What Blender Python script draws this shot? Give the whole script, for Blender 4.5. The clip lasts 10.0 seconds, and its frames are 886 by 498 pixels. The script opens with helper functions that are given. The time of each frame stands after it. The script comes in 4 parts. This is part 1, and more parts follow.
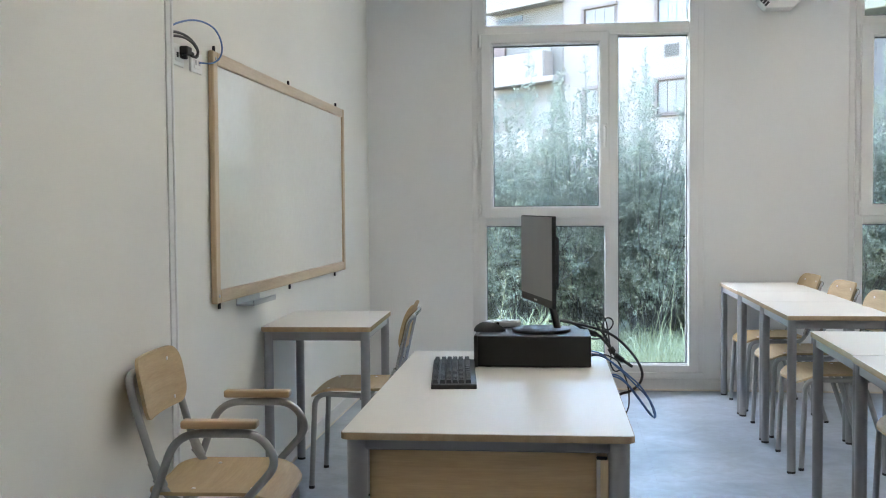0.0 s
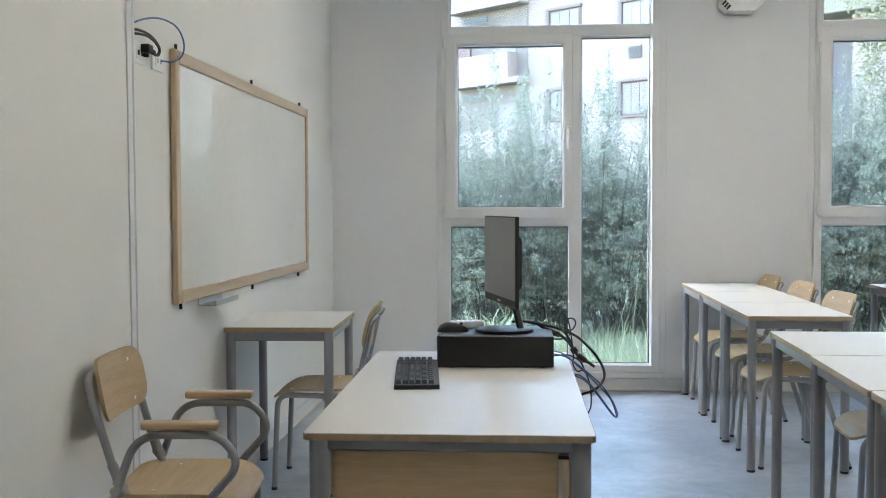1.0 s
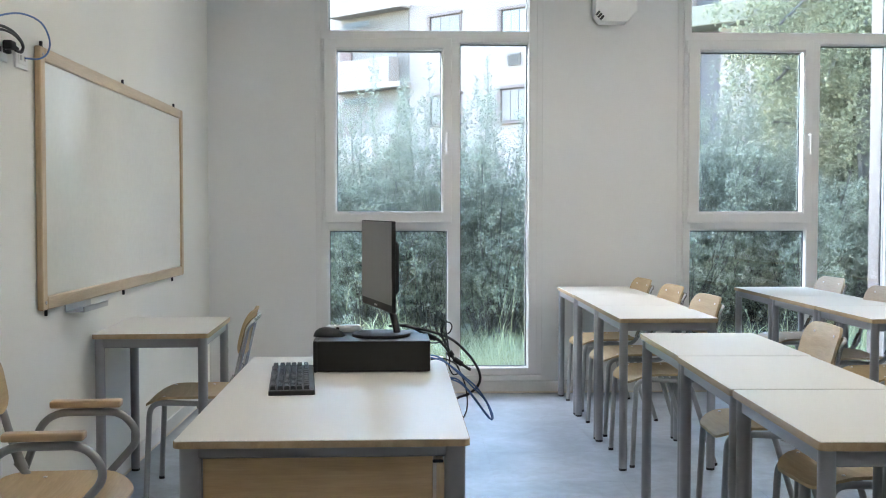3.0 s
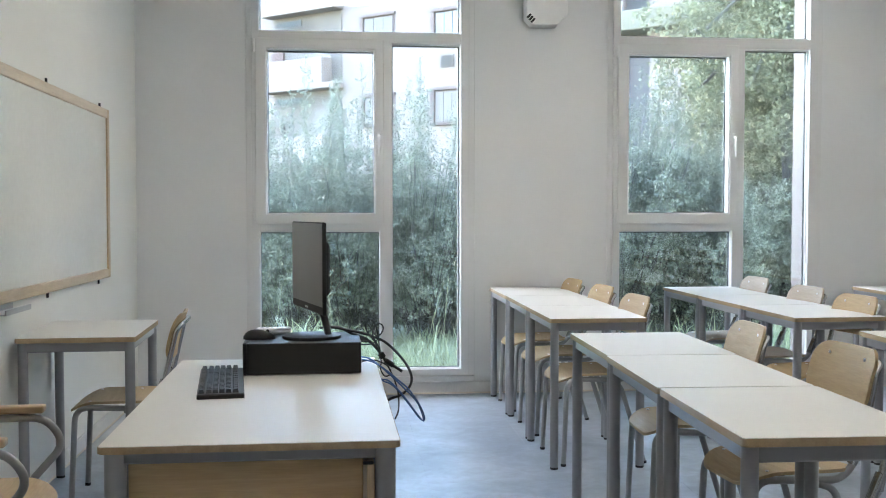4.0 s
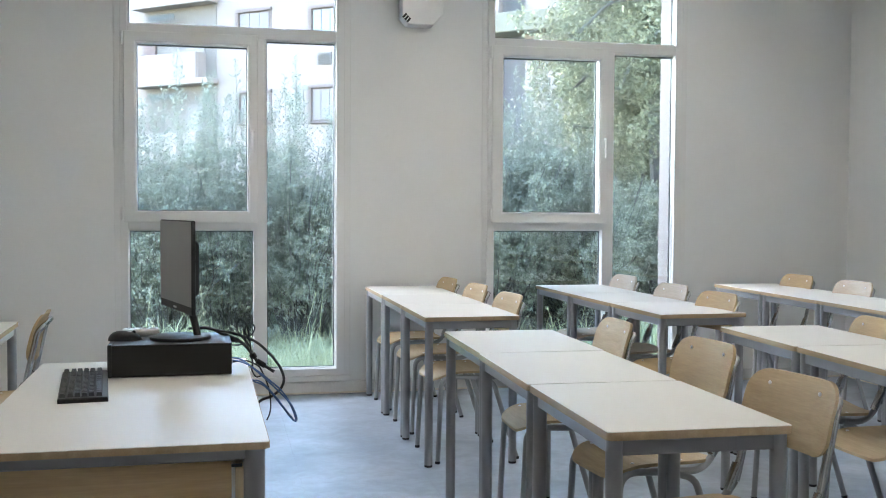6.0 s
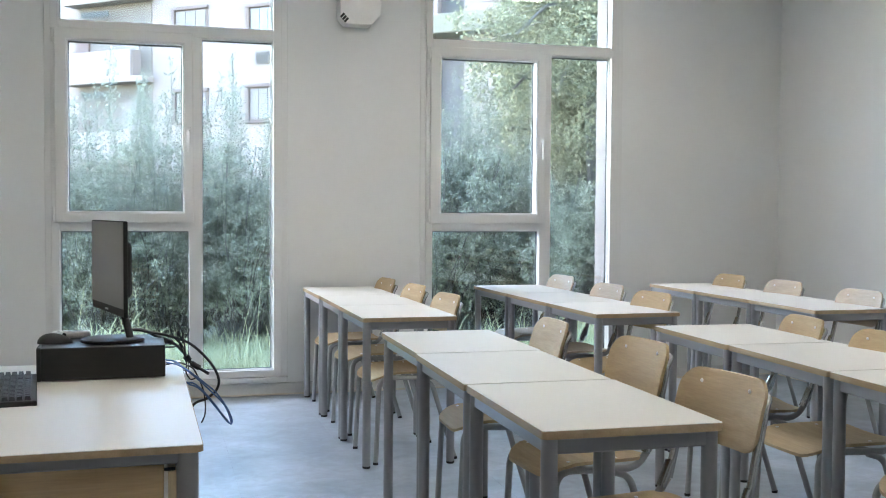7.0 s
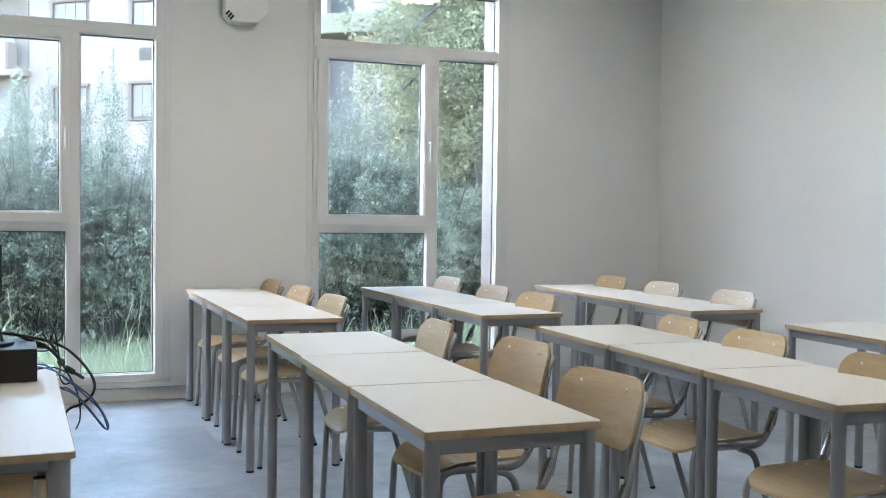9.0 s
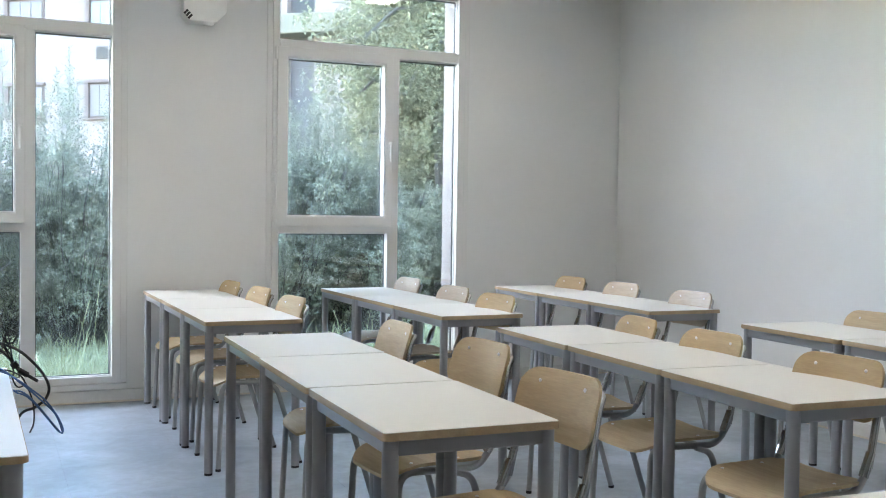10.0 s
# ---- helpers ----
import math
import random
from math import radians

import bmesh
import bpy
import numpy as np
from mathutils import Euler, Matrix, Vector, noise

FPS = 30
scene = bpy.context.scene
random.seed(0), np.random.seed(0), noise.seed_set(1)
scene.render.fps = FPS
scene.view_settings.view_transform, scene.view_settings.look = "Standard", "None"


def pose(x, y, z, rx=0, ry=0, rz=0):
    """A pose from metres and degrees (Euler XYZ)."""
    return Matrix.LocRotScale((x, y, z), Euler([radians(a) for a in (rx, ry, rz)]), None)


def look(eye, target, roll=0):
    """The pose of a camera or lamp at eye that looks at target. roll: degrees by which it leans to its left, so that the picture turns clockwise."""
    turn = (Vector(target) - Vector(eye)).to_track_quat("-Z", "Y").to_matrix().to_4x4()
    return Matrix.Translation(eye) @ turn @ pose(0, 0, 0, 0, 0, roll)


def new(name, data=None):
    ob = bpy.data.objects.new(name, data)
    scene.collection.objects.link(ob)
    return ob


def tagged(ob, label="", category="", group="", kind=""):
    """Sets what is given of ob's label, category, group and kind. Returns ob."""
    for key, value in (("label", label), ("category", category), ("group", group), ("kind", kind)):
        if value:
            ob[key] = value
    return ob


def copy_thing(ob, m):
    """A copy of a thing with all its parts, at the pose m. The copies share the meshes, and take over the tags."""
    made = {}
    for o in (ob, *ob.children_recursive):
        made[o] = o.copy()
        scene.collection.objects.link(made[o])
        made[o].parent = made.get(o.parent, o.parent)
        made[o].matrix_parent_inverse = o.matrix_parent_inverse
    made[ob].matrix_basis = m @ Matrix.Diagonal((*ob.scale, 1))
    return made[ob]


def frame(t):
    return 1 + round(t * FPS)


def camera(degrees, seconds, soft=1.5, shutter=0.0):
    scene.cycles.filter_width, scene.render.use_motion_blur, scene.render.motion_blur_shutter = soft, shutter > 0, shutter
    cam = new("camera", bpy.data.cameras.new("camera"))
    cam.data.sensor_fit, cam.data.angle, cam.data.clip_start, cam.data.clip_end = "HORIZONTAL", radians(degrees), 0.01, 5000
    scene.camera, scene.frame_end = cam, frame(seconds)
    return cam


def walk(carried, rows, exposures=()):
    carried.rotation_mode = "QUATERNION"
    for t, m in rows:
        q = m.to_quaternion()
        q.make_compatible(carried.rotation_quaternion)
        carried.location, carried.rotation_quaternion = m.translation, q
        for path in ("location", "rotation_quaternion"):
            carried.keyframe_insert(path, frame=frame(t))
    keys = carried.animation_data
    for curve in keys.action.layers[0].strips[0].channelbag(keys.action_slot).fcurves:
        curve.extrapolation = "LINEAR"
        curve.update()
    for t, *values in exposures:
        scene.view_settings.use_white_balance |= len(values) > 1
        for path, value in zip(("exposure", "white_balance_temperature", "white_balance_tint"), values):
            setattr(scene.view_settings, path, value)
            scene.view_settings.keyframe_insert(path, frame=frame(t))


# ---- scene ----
cam = camera(46.6, 10.0, soft=1.05)
PATH = [
    (0, (0.5738, 0.1235, 1.3134), (0.3403, 2.1079, 1.2275), -0.46),
    (0.5, (0.5758, 0.1237, 1.3134), (0.3697, 2.1111, 1.2261), -0.36),
    (1, (0.5789, 0.1240, 1.3134), (0.4133, 2.1153, 1.2277), -0.26),
    (1.5, (0.5828, 0.1243, 1.3134), (0.4697, 2.1193, 1.2299), -0.21),
    (2, (0.5873, 0.1245, 1.3134), (0.5327, 2.1220, 1.2316), -0.12),
    (2.5, (0.5915, 0.1245, 1.3134), (0.5940, 2.1229, 1.2343), -0.04),
    (4, (0.6058, 0.1238, 1.3134), (0.7979, 2.1131, 1.2381), 0.01),
    (4.5, (0.6105, 0.1233, 1.3134), (0.8647, 2.1056, 1.2380), 0.00),
    (5, (0.6155, 0.1226, 1.3134), (0.9356, 2.0953, 1.2376), 0.13),
    (5.5, (0.6195, 0.1219, 1.3134), (0.9930, 2.0852, 1.2370), 0.24),
    (7, (0.6320, 0.1189, 1.3134), (1.1716, 2.0433, 1.2384), 0.35),
    (7.5, (0.6367, 0.1175, 1.3134), (1.2379, 2.0236, 1.2408), 0.44),
    (8, (0.6410, 0.1161, 1.3134), (1.2997, 2.0032, 1.2425), 0.57),
    (8.5, (0.6443, 0.1149, 1.3134), (1.3468, 1.9861, 1.2429), 0.68),
    (9, (0.6473, 0.1137, 1.3134), (1.3900, 1.9694, 1.2434), 0.75),
    (9.5, (0.6502, 0.1125, 1.3134), (1.4309, 1.9526, 1.2447), 0.79),
    (10, (0.6526, 0.1115, 1.3134), (1.4650, 1.9378, 1.2463), 0.81),
]
EXPOSURE = 5.3
walk(cam, [(t, look(eye, target, roll)) for t, eye, target, roll in PATH], [(0.0, EXPOSURE, 6200, 10.5), (10.0, EXPOSURE, 6200, 10.5)])

# ---- light and exposure ----
LAMPS = 0.382
world = bpy.data.worlds.new("sky")
scene.world = world
world.use_nodes = True
wn = world.node_tree
sky = wn.nodes.new("ShaderNodeTexSky")
sky.sky_type = "NISHITA"
sky.sun_disc = False
sky.sun_elevation, sky.sun_rotation = radians(35), radians(-46)
sky.dust_density = 0.5
sky.air_density = 1.0
background = wn.nodes["Background"]
wn.links.new(sky.outputs[0], background.inputs[0])
background.inputs[1].default_value = 0.125

sun_data = bpy.data.lights.new("sun", "SUN")
sun_data.energy, sun_data.angle, sun_data.color = 0.055, radians(45), (0.85, 0.93, 1.0)
sun = new("sun", sun_data)
sun.matrix_world = look((-7.2, 6.95, 7.0), (0, 0, 0))

ROOM = dict(x0=-0.822, x1=5.5, y0=-1.7, y1=7.42, h=3.2)


# ---- materials ----
def material(name, color, rough=0.5, metal=0.0, vary=0.08, scale=6.0, fine=90.0, bump=0.1, dirt=None, stretch=(1, 1, 1), coat=0.0, per_object=0.0, spec=0.5):
    """A surface whose colour drifts at two scales, with a fine relief and an uneven gloss."""
    m = bpy.data.materials.new(name)
    m.use_nodes = True
    nt = m.node_tree
    b = nt.nodes["Principled BSDF"]
    co = nt.nodes.new("ShaderNodeTexCoord")
    mp = nt.nodes.new("ShaderNodeMapping")
    mp.inputs["Scale"].default_value = stretch
    if per_object:
        info = nt.nodes.new("ShaderNodeObjectInfo")
        shift = nt.nodes.new("ShaderNodeVectorMath")
        shift.operation = "MULTIPLY_ADD"
        shift.inputs[1].default_value = (1, 1, 1)
        spread = nt.nodes.new("ShaderNodeMath")
        spread.operation, spread.inputs[1].default_value = "MULTIPLY", 57.0
        nt.links.new(info.outputs["Random"], spread.inputs[0])
        nt.links.new(co.outputs["Object"], shift.inputs[0])
        nt.links.new(spread.outputs[0], shift.inputs[2])
        nt.links.new(shift.outputs[0], mp.inputs[0])
    else:
        nt.links.new(co.outputs["Object"], mp.inputs[0])
    big = nt.nodes.new("ShaderNodeTexNoise")
    big.inputs["Scale"].default_value, big.inputs["Detail"].default_value = scale, 5
    small = nt.nodes.new("ShaderNodeTexNoise")
    small.inputs["Scale"].default_value, small.inputs["Detail"].default_value = fine, 3
    for n in (big, small):
        nt.links.new(mp.outputs[0], n.inputs[0])
    ramp = nt.nodes.new("ShaderNodeValToRGB")
    lo = dirt or tuple(c * (1 - 2 * vary) for c in color)
    ramp.color_ramp.elements[0].position, ramp.color_ramp.elements[1].position = 0.3, 0.7
    ramp.color_ramp.elements[0].color = (*lo, 1)
    ramp.color_ramp.elements[1].color = (*[min(1, c * (1 + vary * 0.5)) for c in color], 1)
    nt.links.new(big.outputs[0], ramp.inputs[0])
    mix = nt.nodes.new("ShaderNodeMixRGB")
    mix.blend_type, mix.inputs[0].default_value = "MULTIPLY", min(1, vary * 3)
    nt.links.new(ramp.outputs[0], mix.inputs[1])
    nt.links.new(small.outputs[0], mix.inputs[2])
    bright = nt.nodes.new("ShaderNodeBrightContrast")
    bright.inputs[1].default_value = min(1, vary * 3) * 0.25 * max(color)
    nt.links.new(mix.outputs[0], bright.inputs[0])
    out = bright.outputs[0]
    if per_object:
        mr = nt.nodes.new("ShaderNodeMapRange")
        mr.inputs[3].default_value, mr.inputs[4].default_value = 1 - per_object, 1 + per_object
        nt.links.new(info.outputs["Random"], mr.inputs[0])
        hsv = nt.nodes.new("ShaderNodeHueSaturation")
        nt.links.new(mr.outputs[0], hsv.inputs["Value"])
        nt.links.new(out, hsv.inputs["Color"])
        out = hsv.outputs[0]
    nt.links.new(out, b.inputs["Base Color"])
    rr = nt.nodes.new("ShaderNodeMapRange")
    rr.inputs[3].default_value, rr.inputs[4].default_value = max(0.02, rough - 0.07), min(1, rough + 0.07)
    nt.links.new(big.outputs[0], rr.inputs[0])
    nt.links.new(rr.outputs[0], b.inputs["Roughness"])
    b.inputs["Metallic"].default_value = metal
    b.inputs["Coat Weight"].default_value = coat
    b.inputs["Specular IOR Level"].default_value = spec
    if bump:
        bp = nt.nodes.new("ShaderNodeBump")
        bp.inputs["Strength"].default_value, bp.inputs["Distance"].default_value = bump, 0.002
        nt.links.new(small.outputs[0], bp.inputs["Height"])
        nt.links.new(bp.outputs[0], b.inputs["Normal"])
    return m


def beech(name, light, dark, axis, rough=0.38, per_object=0.1, spec=0.5):
    """Varnished beech veneer with its grain along one axis."""
    m = bpy.data.materials.new(name)
    m.use_nodes = True
    nt = m.node_tree
    b = nt.nodes["Principled BSDF"]
    co = nt.nodes.new("ShaderNodeTexCoord")
    info = nt.nodes.new("ShaderNodeObjectInfo")
    shift = nt.nodes.new("ShaderNodeVectorMath")
    shift.operation = "MULTIPLY_ADD"
    shift.inputs[1].default_value = (1, 1, 1)
    nt.links.new(co.outputs["Object"], shift.inputs[0])
    nt.links.new(info.outputs["Random"], shift.inputs[2])
    mp = nt.nodes.new("ShaderNodeMapping")
    mp.inputs["Scale"].default_value = [1.2 if i == axis else 16 for i in range(3)]
    nt.links.new(shift.outputs[0], mp.inputs[0])
    grain = nt.nodes.new("ShaderNodeTexNoise")
    grain.inputs["Scale"].default_value, grain.inputs["Detail"].default_value, grain.inputs["Distortion"].default_value = 2.2, 8, 0.6
    nt.links.new(mp.outputs[0], grain.inputs[0])
    fleck = nt.nodes.new("ShaderNodeTexNoise")
    fleck.inputs["Scale"].default_value, fleck.inputs["Detail"].default_value = 14, 4
    nt.links.new(mp.outputs[0], fleck.inputs[0])
    ramp = nt.nodes.new("ShaderNodeValToRGB")
    ramp.color_ramp.elements[0].position, ramp.color_ramp.elements[1].position = 0.32, 0.68
    ramp.color_ramp.elements[0].color, ramp.color_ramp.elements[1].color = (*dark, 1), (*light, 1)
    nt.links.new(grain.outputs[0], ramp.inputs[0])
    mix = nt.nodes.new("ShaderNodeMixRGB")
    mix.blend_type, mix.inputs[0].default_value = "OVERLAY", 0.18
    nt.links.new(ramp.outputs[0], mix.inputs[1])
    nt.links.new(fleck.outputs[0], mix.inputs[2])
    mr = nt.nodes.new("ShaderNodeMapRange")
    mr.inputs[3].default_value, mr.inputs[4].default_value = 1 - per_object, 1 + per_object
    nt.links.new(info.outputs["Random"], mr.inputs[0])
    hsv = nt.nodes.new("ShaderNodeHueSaturation")
    nt.links.new(mr.outputs[0], hsv.inputs["Value"])
    pale = nt.nodes.new("ShaderNodeMapRange")
    pale.inputs[3].default_value, pale.inputs[4].default_value = 1 + 0.9 * per_object, 1 - 1.6 * per_object
    nt.links.new(info.outputs["Random"], pale.inputs[0])
    nt.links.new(pale.outputs[0], hsv.inputs["Saturation"])
    nt.links.new(mix.outputs[0], hsv.inputs["Color"])
    nt.links.new(hsv.outputs[0], b.inputs["Base Color"])
    b.inputs["Roughness"].default_value = rough
    b.inputs["Specular IOR Level"].default_value = spec
    bp = nt.nodes.new("ShaderNodeBump")
    bp.inputs["Strength"].default_value, bp.inputs["Distance"].default_value = 0.06, 0.001
    nt.links.new(fleck.outputs[0], bp.inputs["Height"])
    nt.links.new(bp.outputs[0], b.inputs["Normal"])
    return m


def leaf_material(name, a, c, translucent=0.25):
    """Leaves that differ one by one, and let some light through."""
    m = bpy.data.materials.new(name)
    m.use_nodes = True
    nt = m.node_tree
    b = nt.nodes["Principled BSDF"]
    geo = nt.nodes.new("ShaderNodeNewGeometry")
    ramp = nt.nodes.new("ShaderNodeValToRGB")
    ramp.color_ramp.elements[0].color, ramp.color_ramp.elements[1].color = (*a, 1), (*c, 1)
    nt.links.new(geo.outputs["Random Per Island"], ramp.inputs[0])
    nt.links.new(ramp.outputs[0], b.inputs["Base Color"])
    b.inputs["Roughness"].default_value = 0.8
    b.inputs["Specular IOR Level"].default_value = 0.12
    tr = nt.nodes.new("ShaderNodeBsdfTranslucent")
    nt.links.new(ramp.outputs[0], tr.inputs[0])
    mix = nt.nodes.new("ShaderNodeMixShader")
    mix.inputs[0].default_value = translucent
    nt.links.new(b.outputs[0], mix.inputs[1])
    nt.links.new(tr.outputs[0], mix.inputs[2])
    nt.links.new(mix.outputs[0], nt.nodes["Material Output"].inputs[0])
    return m


def pane_material(name):
    """Clear window glass: a straight view through, with a mirror's share that grows at grazing angles."""
    m = bpy.data.materials.new(name)
    m.use_nodes = True
    nt = m.node_tree
    nt.nodes.remove(nt.nodes["Principled BSDF"])
    clear = nt.nodes.new("ShaderNodeBsdfTransparent")
    clear.inputs[0].default_value = (0.95, 0.975, 0.965, 1)
    gloss = nt.nodes.new("ShaderNodeBsdfGlossy")
    gloss.inputs["Roughness"].default_value = 0.01
    fr = nt.nodes.new("ShaderNodeFresnel")
    fr.inputs[0].default_value = 1.5
    mix = nt.nodes.new("ShaderNodeMixShader")
    nt.links.new(fr.outputs[0], mix.inputs[0])
    nt.links.new(clear.outputs[0], mix.inputs[1])
    nt.links.new(gloss.outputs[0], mix.inputs[2])
    nt.links.new(mix.outputs[0], nt.nodes["Material Output"].inputs[0])
    return m


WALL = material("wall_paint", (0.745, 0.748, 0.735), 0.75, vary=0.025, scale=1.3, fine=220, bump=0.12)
# same white paint, with the board wall's warmer light tinted into it
WALL_WARM_LIT = material("warm_lit_wall_paint", (0.745, 0.738, 0.68), 0.75, vary=0.025, scale=1.3, fine=220, bump=0.12)
CEILING = material("ceiling_paint", (0.8, 0.8, 0.78), 0.9, vary=0.03, scale=2, fine=150)
PVC = material("white_pvc", (0.71, 0.71, 0.695), 0.36, vary=0.02, scale=3, fine=60, bump=0.02)
BEAD = material("cream_lip", (0.7, 0.64, 0.52), 0.5, vary=0.05, scale=5)
SEAL = material("rubber_seal", (0.02, 0.02, 0.022), 0.6, vary=0.1)
SKIRT = material("skirting_pvc", (0.7, 0.695, 0.675), 0.45, vary=0.05, scale=4, fine=50, bump=0.03)
LAMINATE = material("cream_laminate", (0.64, 0.618, 0.565), 0.41, spec=0.5, vary=0.02, scale=3, fine=400, bump=0.0, per_object=0.03)
EDGE = beech("beech_edge_band", (0.46, 0.345, 0.22), (0.39, 0.285, 0.175), 1, 0.25, 0.06)
PLY = beech("beech_plywood", (0.46, 0.347, 0.2), (0.405, 0.295, 0.165), 1, 0.52, 0.07, 0.1)
PLY_PALE = beech("pale_worn_plywood", (0.46, 0.375, 0.285), (0.415, 0.33, 0.24), 1, 0.48, 0.06, 0.3)
PLY_X = beech("beech_plywood_arm", (0.52, 0.37, 0.22), (0.43, 0.29, 0.16), 0, 0.36, 0.05)
PANEL = beech("beech_panel", (0.52, 0.365, 0.205), (0.45, 0.305, 0.16), 0, 0.4, 0.03)
FRAME_WOOD = beech("light_beech_frame", (0.52, 0.405, 0.265), (0.45, 0.335, 0.205), 1, 0.33, 0.03)
FRAME_WOOD_Z = beech("light_beech_upright", (0.54, 0.41, 0.26), (0.46, 0.335, 0.2), 2, 0.42, 0.03)
STEEL = material("grey_enamel", (0.245, 0.251, 0.264), 0.34, vary=0.025, scale=5, fine=300, bump=0.015, metal=0.0, coat=0.35)
CHAIR_STEEL = material("grey_chair_enamel", (0.29, 0.295, 0.295), 0.34, vary=0.02, scale=5, fine=300, bump=0.01, metal=0.15, coat=0.4)
CHROME = material("worn_chrome", (0.56, 0.565, 0.57), 0.2, vary=0.05, scale=9, fine=150, bump=0.02, metal=1.0)
RIVET = material("zinc_rivet", (0.8, 0.79, 0.77), 0.35, vary=0.04, scale=20, metal=0.0, bump=0.0)
RUBBER = material("black_rubber", (0.025, 0.025, 0.027), 0.7, vary=0.15, scale=20)
BLACK = material("black_casing", (0.011, 0.011, 0.011), 0.55, vary=0.12, scale=12, fine=300, bump=0.1)
SCREEN = material("matt_screen", (0.22, 0.22, 0.215), 0.42, vary=0.05, scale=2, fine=400, bump=0.02, spec=0.9)
KEYCAPS = material("dark_keys", (0.05, 0.05, 0.051), 0.6, vary=0.15, scale=30, fine=300, bump=0.05)
CABLE = material("black_cable", (0.02, 0.02, 0.022), 0.45, vary=0.1, scale=30)
BLUE = material("blue_cable", (0.06, 0.16, 0.42), 0.4, vary=0.08, scale=20)
WHITEBOARD = material("whiteboard_enamel", (0.765, 0.755, 0.675), 0.02, spec=0.6, vary=0.03, scale=1.6, fine=30, bump=0.0)
ALU = material("brushed_aluminium", (0.5, 0.5, 0.5), 0.35, vary=0.06, scale=8, fine=200, metal=0.9, bump=0.03)
PLASTIC = material("white_plastic", (0.76, 0.76, 0.74), 0.35, vary=0.02, scale=10, bump=0.0)
GLASS = pane_material("window_glass")


def floor_material():
    """Grey-blue marbled vinyl, whose clouding runs on from tile to tile."""
    m = bpy.data.materials.new("marbled_vinyl")
    m.use_nodes = True
    nt = m.node_tree
    b = nt.nodes["Principled BSDF"]
    geo = nt.nodes.new("ShaderNodeNewGeometry")
    cloud = nt.nodes.new("ShaderNodeTexNoise")
    cloud.inputs["Scale"].default_value, cloud.inputs["Detail"].default_value, cloud.inputs["Distortion"].default_value = 2.4, 8, 0.6
    streak = nt.nodes.new("ShaderNodeTexNoise")
    streak.inputs["Scale"].default_value, streak.inputs["Detail"].default_value, streak.inputs["Distortion"].default_value = 11, 6, 1.2
    for n in (cloud, streak):
        nt.links.new(geo.outputs["Position"], n.inputs[0])
    ramp = nt.nodes.new("ShaderNodeValToRGB")
    ramp.color_ramp.elements[0].position, ramp.color_ramp.elements[1].position = 0.3, 0.72
    ramp.color_ramp.elements[0].color, ramp.color_ramp.elements[1].color = (0.225, 0.26, 0.3, 1), (0.375, 0.42, 0.465, 1)
    nt.links.new(cloud.outputs[0], ramp.inputs[0])
    fine = nt.nodes.new("ShaderNodeMapRange")
    fine.inputs[1].default_value, fine.inputs[2].default_value, fine.inputs[3].default_value, fine.inputs[4].default_value = 0.3, 0.7, 0.86, 1.14
    nt.links.new(streak.outputs[0], fine.inputs[0])
    info = nt.nodes.new("ShaderNodeObjectInfo")
    piece = nt.nodes.new("ShaderNodeMapRange")
    piece.inputs[3].default_value, piece.inputs[4].default_value = 0.98, 1.02
    nt.links.new(info.outputs["Random"], piece.inputs[0])
    both = nt.nodes.new("ShaderNodeMath")
    both.operation = "MULTIPLY"
    nt.links.new(fine.outputs[0], both.inputs[0])
    nt.links.new(piece.outputs[0], both.inputs[1])
    hsv = nt.nodes.new("ShaderNodeHueSaturation")
    nt.links.new(both.outputs[0], hsv.inputs["Value"])
    nt.links.new(ramp.outputs[0], hsv.inputs["Color"])
    nt.links.new(hsv.outputs[0], b.inputs["Base Color"])
    gloss = nt.nodes.new("ShaderNodeMapRange")
    gloss.inputs[3].default_value, gloss.inputs[4].default_value = 0.32, 0.5
    nt.links.new(streak.outputs[0], gloss.inputs[0])
    nt.links.new(gloss.outputs[0], b.inputs["Roughness"])
    b.inputs["Specular IOR Level"].default_value = 0.55
    return m


FLOOR = floor_material()
SOIL_DARK = material("floor_adhesive", (0.25, 0.275, 0.31), 0.8, vary=0.1)


# ---- building blocks ----
def part(name, bm, mat, parent=None, label="", smooth=False):
    """Link a bmesh as one mesh object."""
    me = bpy.data.meshes.new(name)
    bm.normal_update()
    bm.to_mesh(me)
    bm.free()
    me.materials.append(mat)
    if smooth:
        me.polygons.foreach_set("use_smooth", [True] * len(me.polygons))
        me.set_sharp_from_angle(angle=radians(40))
    ob = new(name, me)
    if parent:
        ob.parent = parent
    return tagged(ob, label) if label else ob


def box(x0, y0, z0, x1, y1, z1, bevel=0.0, bm=None, seg=1):
    own = bmesh.new()
    bmesh.ops.create_cube(own, size=1)
    bmesh.ops.transform(own, matrix=Matrix.Translation(((x0 + x1) / 2, (y0 + y1) / 2, (z0 + z1) / 2)) @ Matrix.Diagonal((abs(x1 - x0), abs(y1 - y0), abs(z1 - z0), 1)), verts=own.verts)
    if bevel:
        bmesh.ops.bevel(own, geom=own.edges[:], offset=bevel, segments=seg, affect="EDGES", profile=0.5)
    return join(bm, own)


def join(bm, own):
    if bm is None:
        return own
    tmp = bpy.data.meshes.new("tmp")
    own.to_mesh(tmp)
    own.free()
    bm.from_mesh(tmp)
    bpy.data.meshes.remove(tmp)
    return bm


